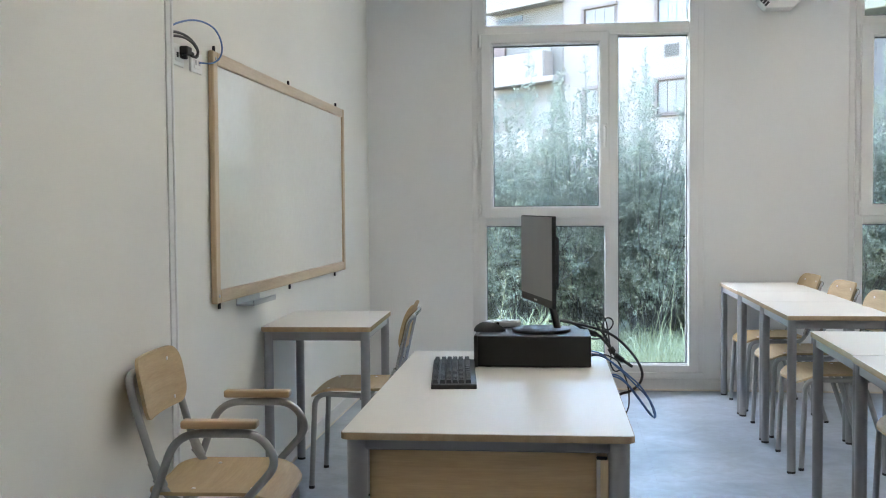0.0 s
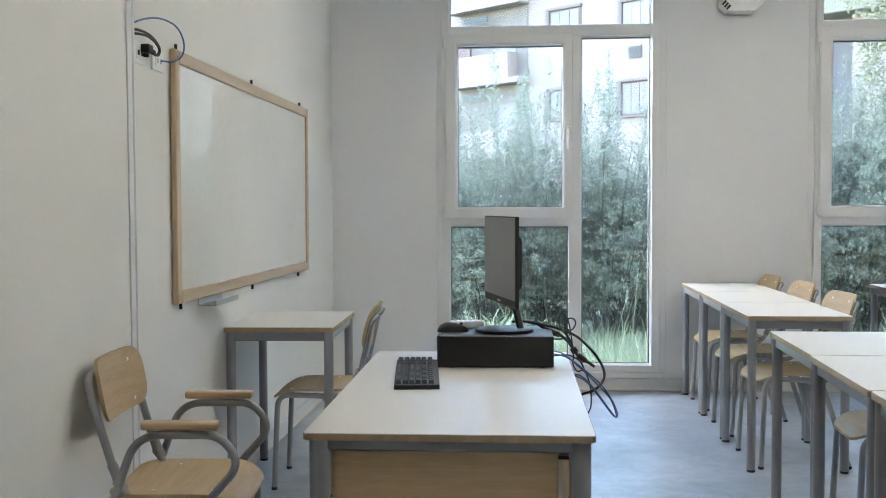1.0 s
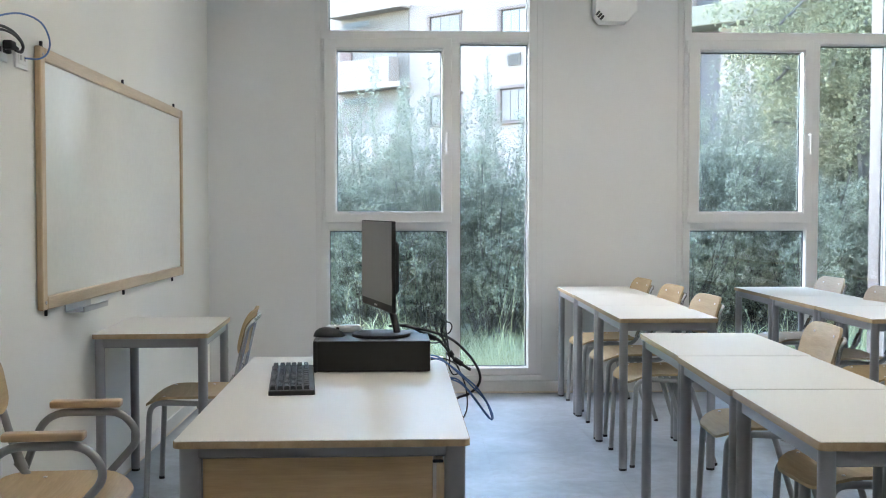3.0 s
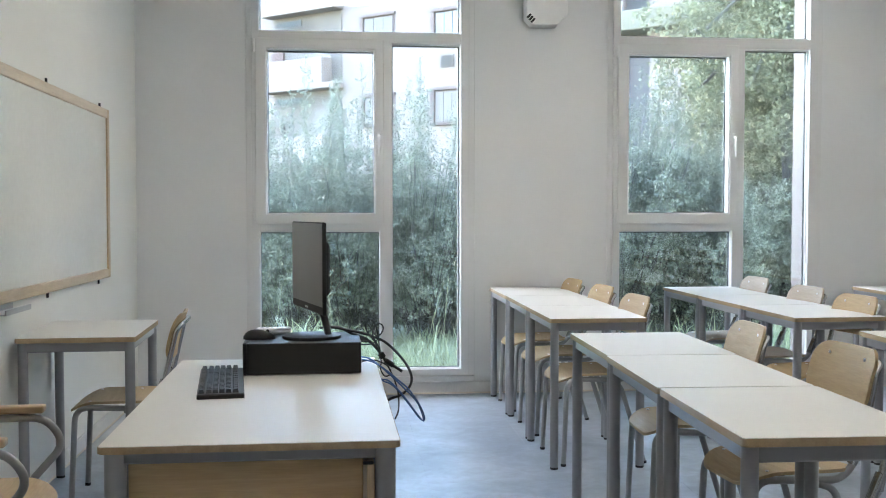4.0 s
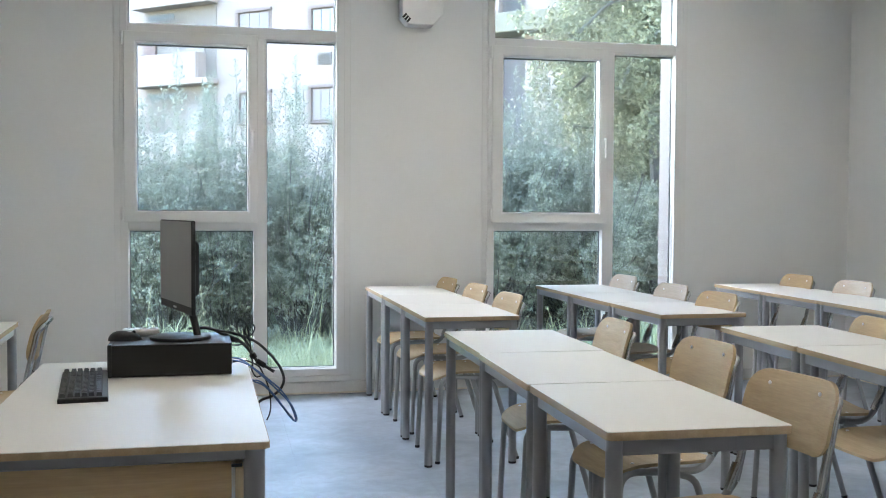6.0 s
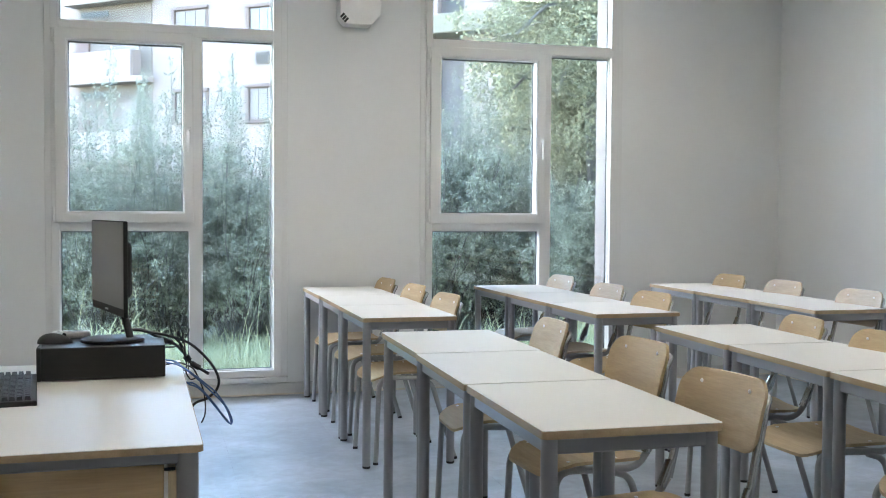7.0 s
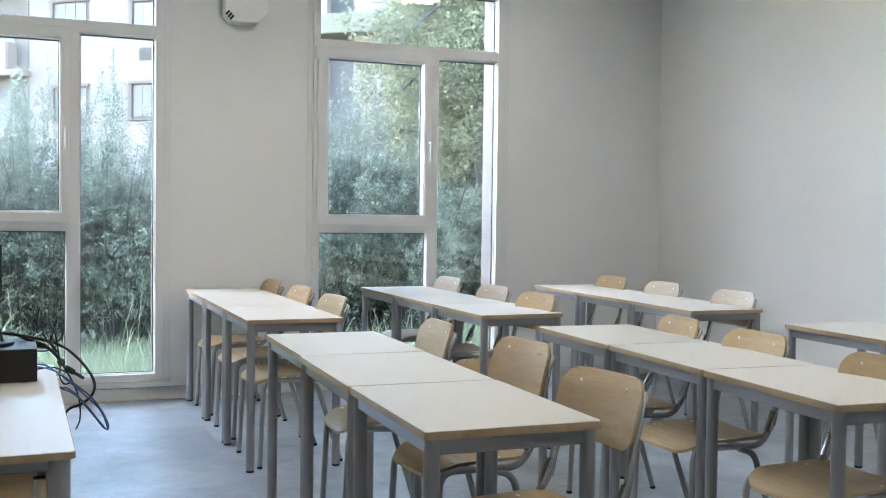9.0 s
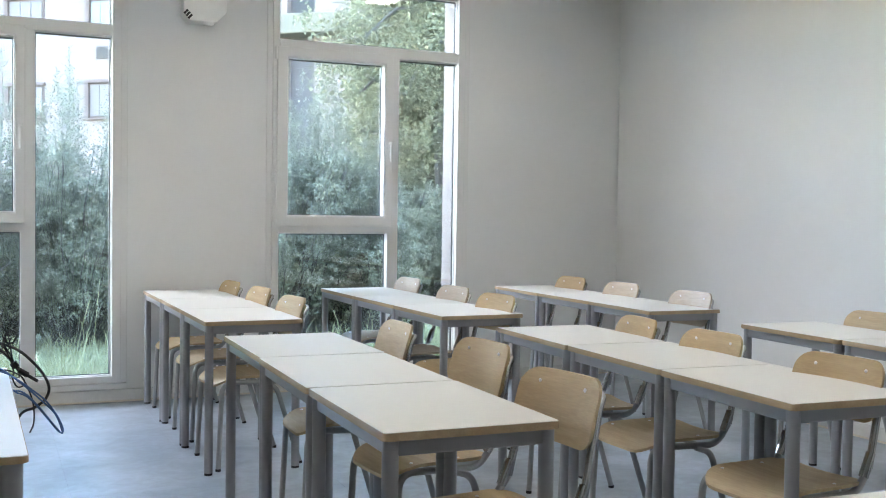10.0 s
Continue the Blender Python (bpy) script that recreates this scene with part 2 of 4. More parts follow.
def smooth_path(points, steps=6):
    """A smooth line through the points."""
    p = [Vector(q) for q in points]
    p = [p[0] * 2 - p[1], *p, p[-1] * 2 - p[-2]]
    out = []
    for a, b, c, d in zip(p, p[1:], p[2:], p[3:]):
        for i in range(steps):
            t = i / steps
            out.append(0.5 * (2 * b + (c - a) * t + (2 * a - 5 * b + 4 * c - d) * t * t + (3 * b - a - 3 * c + d) * t ** 3))
    return out + [p[-2]]


def bent(points, radius=0.05, steps=5):
    """A line of straight runs with rounded bends."""
    p = [Vector(q) for q in points]
    out = [p[0]]
    for a, b, c in zip(p, p[1:], p[2:]):
        u, v = (a - b), (c - b)
        r = min(radius, u.length * 0.48, v.length * 0.48)
        s, e = b + u.normalized() * r, b + v.normalized() * r
        for i in range(steps + 1):
            t = i / steps
            out.append((1 - t) ** 2 * s + 2 * t * (1 - t) * b + t * t * e)
    return out + [p[-1]]


def tube(points, r, n=10, bm=None, flat=1.0):
    """A round bar swept along a line."""
    bm = bm or bmesh.new()
    p = [Vector(q) for q in points]
    d = (p[1] - p[0]).normalized()
    side = d.orthogonal().normalized()
    rings = []
    for i, q in enumerate(p):
        e = ((p[min(i + 1, len(p) - 1)] - p[max(i - 1, 0)])).normalized()
        side = (side - e * side.dot(e)).normalized()
        up = e.cross(side)
        rings.append([bm.verts.new(q + r * (math.cos(k * math.tau / n) * side + flat * math.sin(k * math.tau / n) * up)) for k in range(n)])
    for a, b in zip(rings, rings[1:]):
        for k in range(n):
            bm.faces.new((a[k], a[(k + 1) % n], b[(k + 1) % n], b[k]))
    bm.faces.new(rings[0][::-1])
    bm.faces.new(rings[-1])
    return bm


def slab(w, d, z0, z1, corner=0.02, bevel=0.002, cx=0.0, cy=0.0, seg=5):
    """A board lying flat, with rounded corners and softened rims."""
    bm = bmesh.new()
    ring = []
    for sx, sy, a0 in ((1, 1, 0), (-1, 1, 90), (-1, -1, 180), (1, -1, 270)):
        for i in range(seg + 1):
            a = radians(a0 + 90 * i / seg)
            ring.append((cx + sx * (w / 2 - corner) + corner * math.cos(a), cy + sy * (d / 2 - corner) + corner * math.sin(a)))
    top = [bm.verts.new((x, y, z1)) for x, y in ring]
    bot = [bm.verts.new((x, y, z0)) for x, y in ring]
    bm.faces.new(top)
    bm.faces.new(bot[::-1])
    n = len(ring)
    for i in range(n):
        bm.faces.new((bot[i], bot[(i + 1) % n], top[(i + 1) % n], top[i]))
    if bevel:
        rim = [e for e in bm.edges if abs(e.verts[0].co.z - e.verts[1].co.z) < 1e-6]
        bmesh.ops.bevel(bm, geom=rim, offset=bevel, segments=2, affect="EDGES", profile=0.5)
    return bm


def disc(r, z0, z1, n=20, cx=0.0, cy=0.0, bevel=0.0, r1=None):
    bm = bmesh.new()
    bmesh.ops.create_cone(bm, cap_ends=True, segments=n, radius1=r, radius2=r if r1 is None else r1, depth=z1 - z0)
    bmesh.ops.translate(bm, verts=bm.verts, vec=(cx, cy, (z0 + z1) / 2))
    if bevel:
        rim = [e for e in bm.edges if abs(e.verts[0].co.z - e.verts[1].co.z) < 1e-6]
        bmesh.ops.bevel(bm, geom=rim, offset=bevel, segments=2, affect="EDGES", profile=0.5)
    return bm


def structure(ob, label):
    return tagged(ob, label, kind="structure")


# ---- the room ----
R = ROOM
WIN_Z0, WIN_Z1 = 0.098, 3.075
WIN_W = (-0.07, 1.537)
WIN_X = (0.0, 2.569)
T = 0.24


def front_wall():
    bm = bmesh.new()
    y0, y1 = R["y1"], R["y1"] + T
    xs = [R["x0"] - 0.3]
    for dx in WIN_X:
        xs += [dx + WIN_W[0] + 0.02, dx + WIN_W[1] - 0.02]
    xs.append(R["x1"] + 0.3)
    for a, b in zip(xs[::2], xs[1::2]):
        box(a, y0, 0.0, b, y1, R["h"], bm=bm)
    for a, b in zip(xs[1::2], xs[2::2]):
        box(a, y0, 0.0, b, y1, WIN_Z0 + 0.02, bm=bm)
        box(a, y0, WIN_Z1 - 0.02, b, y1, R["h"], bm=bm)
    return structure(part("wall_north", bm, WALL), "white painted classroom wall with two tall windows")


front_wall()
structure(part("wall_west", box(R["x0"] - 0.2, R["y0"], 0, R["x0"], R["y1"], R["h"]), WALL_WARM_LIT), "white painted wall that carries the whiteboard, tinted for warm light")
structure(part("wall_east", box(R["x1"], R["y0"], 0, R["x1"] + 0.2, R["y1"], R["h"]), WALL), "plain white painted wall behind the desks")
structure(part("wall_south", box(R["x0"] - 0.2, R["y0"] - 0.2, 0, R["x1"] + 0.2, R["y0"], R["h"]), WALL), "plain white painted wall closing the room")
structure(part("ceiling", box(R["x0"] - 0.3, R["y0"] - 0.2, R["h"], R["x1"] + 0.3, R["y1"] + T, R["h"] + 0.2), CEILING), "white ceiling of the classroom")
floor = structure(part("floor", box(R["x0"] - 0.3, R["y0"] - 0.2, -0.2, R["x1"] + 0.3, R["y1"] + T, -0.0008), SOIL_DARK), "grey-blue marbled vinyl classroom floor")


# ---- ceiling lights ----
LED = bpy.data.materials.new("led_diffuser")
LED.use_nodes = True
LED.node_tree.nodes["Principled BSDF"].inputs["Emission Color"].default_value = (1.0, 0.915, 0.8, 1)
LED.node_tree.nodes["Principled BSDF"].inputs["Emission Strength"].default_value = LAMPS


def ceiling_light(w=0.6, d=0.6):
    """A flat lamp panel below the ceiling."""
    root = new("ceiling_light")
    z, x, y, rim = R["h"], w / 2, d / 2, 0.02
    bm = bmesh.new()
    for s in (-1, 1):
        box(-x, s * (y - rim / 2) - rim / 2, z - 0.03, x, s * (y - rim / 2) + rim / 2, z - 0.002, 0.004, bm)
        box(s * (x - rim / 2) - rim / 2, rim - y, z - 0.03, s * (x - rim / 2) + rim / 2, y - rim, z - 0.002, 0.004, bm)
    part("frame", bm, PVC, root, "white metal frame")
    part("diffuser", box(rim - x, rim - y, z - 0.022, x - rim, y - rim, z - 0.004), LED, root, "glowing white diffuser")
    return root


LIGHT = tagged(ceiling_light(), "square white ceiling light panel, switched on", "ceiling light", "lights on the ceiling")
LIGHT.location = (2.9, 1.0, 0)
for lx, ly in ((0.6, 3.3), (2.35, 3.3), (4.1, 3.3), (0.6, 5.6), (2.35, 5.6)):
    copy_thing(LIGHT, pose(lx, ly, 0))
tagged(ceiling_light(0.32, 0.56), "white ceiling lamp near the window, switched on", "ceiling light").location = (3.83, 6.37, 0)

# unseen lamp, added to brighten the front; the window mullion hides its reflection
tagged(ceiling_light(0.2, 1.4), "narrow ceiling lamp added out of view to brighten the teacher's desk", "ceiling light").location = (1.13, 1.0, 0)

# wall lining that stands proud of the board wall, with its edge profile
LINING_Y = 3.555
structure(part("wall_lining", box(R["x0"], R["y0"], 0, -0.768, LINING_Y - 0.012, R["h"]), WALL_WARM_LIT), "white wall lining standing proud of the wall, tinted for warm light")
structure(part("trim_edge_profile", box(R["x0"], LINING_Y - 0.012, 0, -0.758, LINING_Y + 0.006, R["h"], 0.003), PVC), "white plastic edge profile of the wall lining")
structure(part("trim_joint_profile", box(-0.768, LINING_Y - 0.052, 0, -0.762, LINING_Y - 0.012, R["h"], 0.002), SKIRT), "cream joint strip along the wall lining")


def skirting(name, x0, y0, x1, y1):
    bm = box(x0, y0, 0.0, x1, y1, 0.088, 0.004)
    ob = structure(part(name, bm, SKIRT), "pale grey plastic skirting board along the floor")
    dx, dy = (0.004, 0.0) if x1 - x0 < 0.1 else (0.0, 0.004)
    part("bead", box(x0 - dx, y0 - dy, 0.0, x1 + dx, y1 - dy, 0.012, 0.002), BEAD, ob, "cream lip at the floor")


skirting("baseboard_north", R["x0"] + 0.012, R["y1"] - 0.012, R["x1"] - 0.012, R["y1"])
skirting("baseboard_west", R["x0"], LINING_Y + 0.006, R["x0"] + 0.012, R["y1"])
skirting("baseboard_lining", -0.768, R["y0"], -0.756, LINING_Y - 0.055)
skirting("baseboard_east", R["x1"] - 0.012, R["y0"], R["x1"], R["y1"])


# ---- windows ----
def bar_frame(x0, z0, x1, z1, wl, wr, wb, wt, y0, y1, bevel=0.003):
    """A frame of four mitred bars round an opening, its front edges eased."""
    bm = bmesh.new()
    rings = []
    for y in (y0, y1):
        rings.append([bm.verts.new((x, y, z)) for x, z in ((x0, z0), (x1, z0), (x1, z1), (x0, z1))])
        rings.append([bm.verts.new((x, y, z)) for x, z in ((x0 + wl, z0 + wb), (x1 - wr, z0 + wb), (x1 - wr, z1 - wt), (x0 + wl, z1 - wt))])
    fo, fi, bo, bi = rings
    for k in range(4):
        n = (k + 1) % 4
        for a, b in ((fo, fi), (fi, bi), (bi, bo), (bo, fo)):
            bm.faces.new((a[k], a[n], b[n], b[k]))
    if bevel:
        bm.verts.index_update()
        loops = [bm.edges.get((r[k], r[(k + 1) % 4])) for r in (fo, fi) for k in range(4)]
        bmesh.ops.bevel(bm, geom=loops, offset=bevel, segments=2, profile=0.5, affect="EDGES")
    bmesh.ops.recalc_face_normals(bm, faces=bm.faces)
    return bm


def window(name, dx):
    y = R["y1"]
    root = structure(new(name), "tall white plastic window with an opening sash and fixed panes")
    root.location = (dx, 0, 0)
    # flat trim on the wall and the fixed frame within it
    part("casing", bar_frame(WIN_W[0], WIN_Z0 + 0.03, WIN_W[1], WIN_Z1, 0.04, 0.042, 0.03, 0.035, y - 0.006, y + 0.01), PVC, root)
    fr = bar_frame(-0.03, WIN_Z0 + 0.035, 1.495, WIN_Z1 - 0.035, 0.051, 0.06, 0.048, 0.07, y - 0.022, y + 0.07)
    box(0.021, y - 0.022, 2.484, 1.435, y + 0.07, 2.561, 0.003, fr)
    box(0.858, y - 0.022, 0.181, 0.945, y + 0.07, 2.484, 0.003, fr)
    box(0.021, y - 0.022, 1.165, 0.866, y + 0.07, 1.245, 0.003, fr)
    part("window_frame", fr, PVC, root, "white plastic fixed window frame")
    # glazing beads, a step back from the frame
    for a, b, c, d in ((0.021, 0.181, 0.866, 1.165), (0.945, 0.181, 1.435, 2.484), (0.021, 2.561, 1.435, 2.97)):
        part("glazing_bead", bar_frame(a - 0.002, b - 0.002, c + 0.002, d + 0.002, 0.009, 0.009, 0.009, 0.009, y + 0.012, y + 0.045, 0.002), PVC, root)
        part("seal", bar_frame(a + 0.007, b + 0.007, c - 0.007, d - 0.007, 0.004, 0.007, 0.004, 0.007, y + 0.034, y + 0.05, 0), SEAL, root)
        for g in (0.026, 0.044):
            pane = part("pane", box(a - 0.002, y + g - 0.002, b - 0.002, c + 0.002, y + g + 0.002, d + 0.002), GLASS, root, "clear pane of the double glazing")
            pane.visible_shadow = False
    # the opening sash with its handle and hinges
    sash = part("sash", bar_frame(-0.003, 1.216, 0.889, 2.506, 0.076, 0.062, 0.072, 0.071, y - 0.05, y - 0.024, 0.006), PVC, root, "white opening sash, closed")
    part("sash_bead", bar_frame(0.073, 1.288, 0.827, 2.435, 0.008, 0.008, 0.008, 0.008, y - 0.04, y + 0.04, 0.002), PVC, sash)
    part("sash_seal", bar_frame(0.081, 1.296, 0.819, 2.427, 0.004, 0.007, 0.004, 0.007, y + 0.03, y + 0.048, 0), SEAL, sash)
    for g in (0.022, 0.04):
        glass = part("sash_pane", box(0.079, y + g - 0.002, 1.294, 0.821, y + g + 0.002, 2.429), GLASS, sash, "clear pane of the opening sash")
        glass.visible_shadow = False
    part("handle_plate", box(0.844, y - 0.06, 1.74, 0.872, y - 0.05, 1.87, 0.003), PVC, sash)
    lever = tube(bent([(0.858, y - 0.058, 1.84), (0.858, y - 0.095, 1.84), (0.858, y - 0.095, 1.7)], 0.02), 0.0095, 10, flat=0.8)
    part("window_handle", lever, PVC, sash, "white window handle turned down")
    for z in (2.42, 1.24):
        hinge = tube([(-0.012, y - 0.044, z - 0.01), (-0.012, y - 0.044, z + 0.08)], 0.0105)
        part("hinge", hinge, PVC, sash)
    part("window_sill", box(WIN_W[0], y - 0.034, WIN_Z0 - 0.006, WIN_W[1], y + 0.012, WIN_Z0 + 0.033, 0.004), PVC, root, "white plastic ledge below the window")
    # plastered outer reveal
    rev = bmesh.new()
    for a, b, c, d in ((-0.05, WIN_Z0 + 0.02, 0.012, WIN_Z1 - 0.02), (1.44, WIN_Z0 + 0.02, 1.517, WIN_Z1 - 0.02)):
        box(a, y + 0.072, b, c, y + T + 0.02, d, bm=rev)
    part("outer_reveal", rev, OUTER, root, "pale pink plaster reveal outside the glass")


OUTER = material("pink_plaster", (0.125, 0.093, 0.083), 0.85, vary=0.05, scale=3, fine=120, bump=0.2)
window("window_1", WIN_X[0])
window("window_2", WIN_X[1])


# ---- desks ----
def leg(name, x, y, top, r, root):
    ob = part(name, tube([(x, y, 0.012), (x, y, top)], r, 16), STEEL, root, smooth=True)
    part("rubber_foot", disc(r * 0.96, 0.0, 0.022, 16, x, y, 0.002), RUBBER, ob, "black rubber foot")
    return ob


def desk(w=0.50, d=0.70, h=0.769, thick=0.022, r=0.0215):
    """A school desk with its long side along y."""
    root = new("school_desk")
    part("tabletop", slab(w - 0.004, d - 0.004, h - thick + 0.0015, h, 0.01, 0.0012), LAMINATE, root, "cream laminate top")
    part("edge_band", slab(w, d, h - thick, h - 0.0018, 0.012, 0.003), EDGE, root, "rounded beech edge")
    i = 0.028
    zt = h - thick
    for sx in (-1, 1):
        part("side_rail", box(sx * (w / 2 - i) - 0.012, -d / 2 + i, zt - 0.042, sx * (w / 2 - i) + 0.012, d / 2 - i, zt, 0.004), STEEL, root)
        part("end_rail", box(-w / 2 + i, sx * (d / 2 - i) - 0.012, zt - 0.042, w / 2 - i, sx * (d / 2 - i) + 0.012, zt, 0.004), STEEL, root)
        for sy in (-1, 1):
            leg("leg", sx * (w / 2 - i), sy * (d / 2 - i), zt, r, root)
    return tagged(root, "cream laminate school desk on grey steel legs", "desk", "pupils' desks in rows")


def curved_ply(name, w, d, z, mat, root, kind):
    """A plywood shell with rounded corners: the seat rolls down in front, the backrest is hollow."""
    bm = bmesh.new()
    nx, ny = 18, 14
    th = 0.011
    rad = 0.085 if kind == "seat" else 0.062
    lean, bow = (0.26, 0.9) if kind == "back" else (0.19, 0.2)
    grid = {}
    for i in range(nx + 1):
        u = 0.5 - 0.5 * math.cos(math.pi * i / nx)
        e = min(u, 1 - u) * d
        inset = rad - math.sqrt(max(0.0, rad * rad - (rad - e) ** 2)) if e < rad else 0.0
        for j in range(ny + 1):
            y = (j / ny * 2 - 1) * (w / 2 - inset)
            v = y / (w / 2)
            for side in (0, 1):
                if kind == "seat":
                    zz = -0.042 * max(0, (0.3 - u) / 0.3) ** 2 - 0.012 * (1 - v * v) * (0.3 + u) + 0.03 * max(0, u - 0.75) ** 1.5
                    co = ((u - 0.5) * d, y, z + zz + (th if side else 0))
                else:
                    hh = (u - 0.5) * d
                    co = (0.022 * (1 - v * v) + lean * hh + bow * hh * hh + (0 if side else th), y, z + hh)
                grid[side, i, j] = bm.verts.new(co)
    for i in range(nx):
        for j in range(ny):
            bm.faces.new([grid[1, a, b] for a, b in ((i, j), (i + 1, j), (i + 1, j + 1), (i, j + 1))])
            bm.faces.new([grid[0, a, b] for a, b in ((i, j), (i, j + 1), (i + 1, j + 1), (i + 1, j))])
    rim = [(i, 0) for i in range(nx)] + [(nx, j) for j in range(ny)] + [(i, ny) for i in range(nx, 0, -1)] + [(0, j) for j in range(ny, 0, -1)]
    for a, b in zip(rim, rim[1:] + rim[:1]):
        bm.faces.new((grid[0, a[0], a[1]], grid[0, b[0], b[1]], grid[1, b[0], b[1]], grid[1, a[0], a[1]]))
    bmesh.ops.remove_doubles(bm, verts=bm.verts, dist=0.0004)
    bmesh.ops.recalc_face_normals(bm, faces=bm.faces)
    return part(name, bm, mat, root, smooth=True)


def rivet(x, y, z, axis, root):
    bm = bmesh.new()
    bmesh.ops.create_uvsphere(bm, u_segments=10, v_segments=6, radius=0.0065)
    s = [1, 1, 1]
    s[axis] = 0.5
    bmesh.ops.transform(bm, matrix=Matrix.Translation((x, y, z)) @ Matrix.Diagonal((*s, 1)), verts=bm.verts)
    part("rivet", bm, RIVET, root, smooth=True)


def chair(name="school_chair", arms=False):
    """A stacking school chair that faces -x: its seat's front lies at x = -0.2."""
    root = new(name)
    hw, sw = (0.205, 0.42) if arms else (0.182, 0.38)
    bx, bz = (-0.026, 0.018) if arms else (0.0, 0.0)
    rt = 0.0125
    curved_ply("seat", sw + (0.012 if arms else 0), 0.415 if arms else 0.40, 0.452, PLY, root, "seat")
    back = curved_ply("backrest", sw - 0.01, 0.188 if arms else 0.2, 0.742 if arms else 0.737, PLY, root, "armchair_back" if arms else "back")
    back.location = (0.228 + bx, 0, bz)
    for s in (-1, 1):
        y = s * hw
        # front leg and seat rail in one bent tube, up to the sleeve of the back
        side = bent([(-0.188, y * 1.03, 0.008), (-0.168, y, 0.438), (0.14 + bx, y * 0.98, 0.424), (0.197 + bx, y * 0.97, 0.50)], 0.062, 7)
        ob = part("side_frame", tube(side, rt, 12), CHAIR_STEEL, root, smooth=True)
        part("rubber_foot", disc(0.0135, 0, 0.014, 12, -0.188, y * 1.03, 0.002), RUBBER, ob)
        part("sleeve", tube([(0.174 + bx, y * 0.975, 0.474), (0.207 + bx, y * 0.972, 0.55)], rt + 0.003, 12), CHAIR_STEEL if arms else CHROME, root, smooth=True)
        for dz in ((-0.063, 0.063) if arms and s < 0 else () if arms else (0.063,)):
            rivet(0.228 + bx + 0.022 * 0.68 + (0.19 if arms else 0.26 + 0.9 * dz) * dz - 0.001, s * 0.105, 0.737 + bz + dz, 0, root)
        for rx in (-0.11, 0.07):
            rivet(rx, s * 0.155, 0.459, 2, root)
        if arms:
            continue
        rear = bent([(0.04, y * 0.99, 0.421), (0.11, y * 1.0, 0.40), (0.235, y * 1.06, 0.008)], 0.04)
        ob = part("rear_leg", tube(rear, rt, 12), CHAIR_STEEL, root, smooth=True)
        part("rubber_foot", disc(0.0135, 0, 0.014, 12, 0.235, y * 1.06, 0.002), RUBBER, ob)
    y = hw
    hoop = [(0.192 + bx, y * 0.97, 0.50), (0.252 + bx, y, 0.71), (0.276 + bx, y * 0.98, 0.806), (0.282 + bx, y * 0.55, 0.81)]
    if not arms:
        hoop = [(0.2, y * 0.97, 0.50), (0.249, y * 0.94, 0.715), (0.261, y * 0.93, 0.768), (0.284, y * 0.86, 0.793), (0.287, y * 0.5, 0.794)]
    hoop = hoop + [(p, -q, z) for p, q, z in hoop[::-1]]
    part("back_hoop", tube(bent(hoop, 0.05, 7), rt, 12), CHAIR_STEEL if arms else CHROME, root, smooth=True)
    for x, z in ((0.08, 0.422), (-0.125, 0.434)):
        part("cross_bar", tube([(x, -y * 0.98, z), (x, y * 0.98, z)], 0.009), CHAIR_STEEL, root, smooth=True)
    if arms:
        for s in (-1, 1):
            y = s * 0.245
            arm = bent([(0.325, y, 0.008), (0.092, y, 0.647), (-0.155, y, 0.647), (-0.212, y, 0.56), (-0.105, y, 0.44), (-0.09, s * hw, 0.425)], 0.075, 7)
            tube_ob = part("arm_tube", tube(arm, rt, 12), CHAIR_STEEL, root, smooth=True)
            part("rubber_foot", disc(0.0135, 0, 0.014, 12, 0.325, y, 0.002), RUBBER, tube_ob)
            rest = box(-0.152, y - 0.024, 0.658, 0.074, y + 0.024, 0.682, 0.007, seg=3)
            for v in rest.verts:
                v.co.z += 0.006 * ((v.co.x + 0.04) / 0.11) ** 2
            part("armrest", rest, PLY_X, root, "beech armrest", smooth=True)
    return root


def place(ob, x, y, turn=0.0):
    ob.matrix_basis = pose(x, y, 0, 0, 0, turn)
    return ob


DESK = desk()
CHAIR = tagged(chair(), "beech plywood school chair on a grey steel frame", "chair", "pupils' chairs at the desks")
# rows of desks: x and y of the near left corner, turn, number of desks
ROWS_OF_DESKS = ((1.64, 5.191, 0.35, 3), (2.885, 5.124, 0.6, 3), (1.552, 2.481, -1.4, 3), (2.826, 2.446, -2.5, 3), (4.178, 5.06, -1.5, 3), (4.155, 2.226, -2.0, 3), (1.95, 0.95, -4.0, 1))
rnd = random.Random(7)
first = True
for x, y, turn, count in ROWS_OF_DESKS:
    base = pose(x, y, 0, 0, 0, turn)
    for i in range(count):
        m = base @ pose(0.25 + rnd.uniform(-0.006, 0.006), 0.35 + i * 0.7068, 0, 0, 0, rnd.uniform(-0.4, 0.4))
        if first:
            DESK.matrix_basis = m
            first = False
        else:
            copy_thing(DESK, m)
tagged(copy_thing(DESK, pose(-0.55, 4.98, 0, 0, 0, 2.0)), "cream laminate school desk standing against the board wall", "desk", "pupils' desks in rows")

# chairs: x and y of the seat's middle, turn
CHAIRS = ((1.883, 6.927, 5), (1.896, 6.195, 5), (1.899, 5.482, 5),
          (3.132, 6.861, 4), (3.101, 6.009, 5), (3.081, 5.367, 6),
          (2.002, 4.221, -2), (2.074, 3.495, 5), (1.959, 2.715, 8),
          (3.163, 4.137, -8), (3.117, 3.501, 1), (3.065, 2.746, 4),
          (4.408, 6.759, 2), (4.411, 6.087, 3), (4.381, 5.278, 3),
          (4.514, 3.958, 2), (4.484, 3.243, 2), (4.442, 2.506, 2))
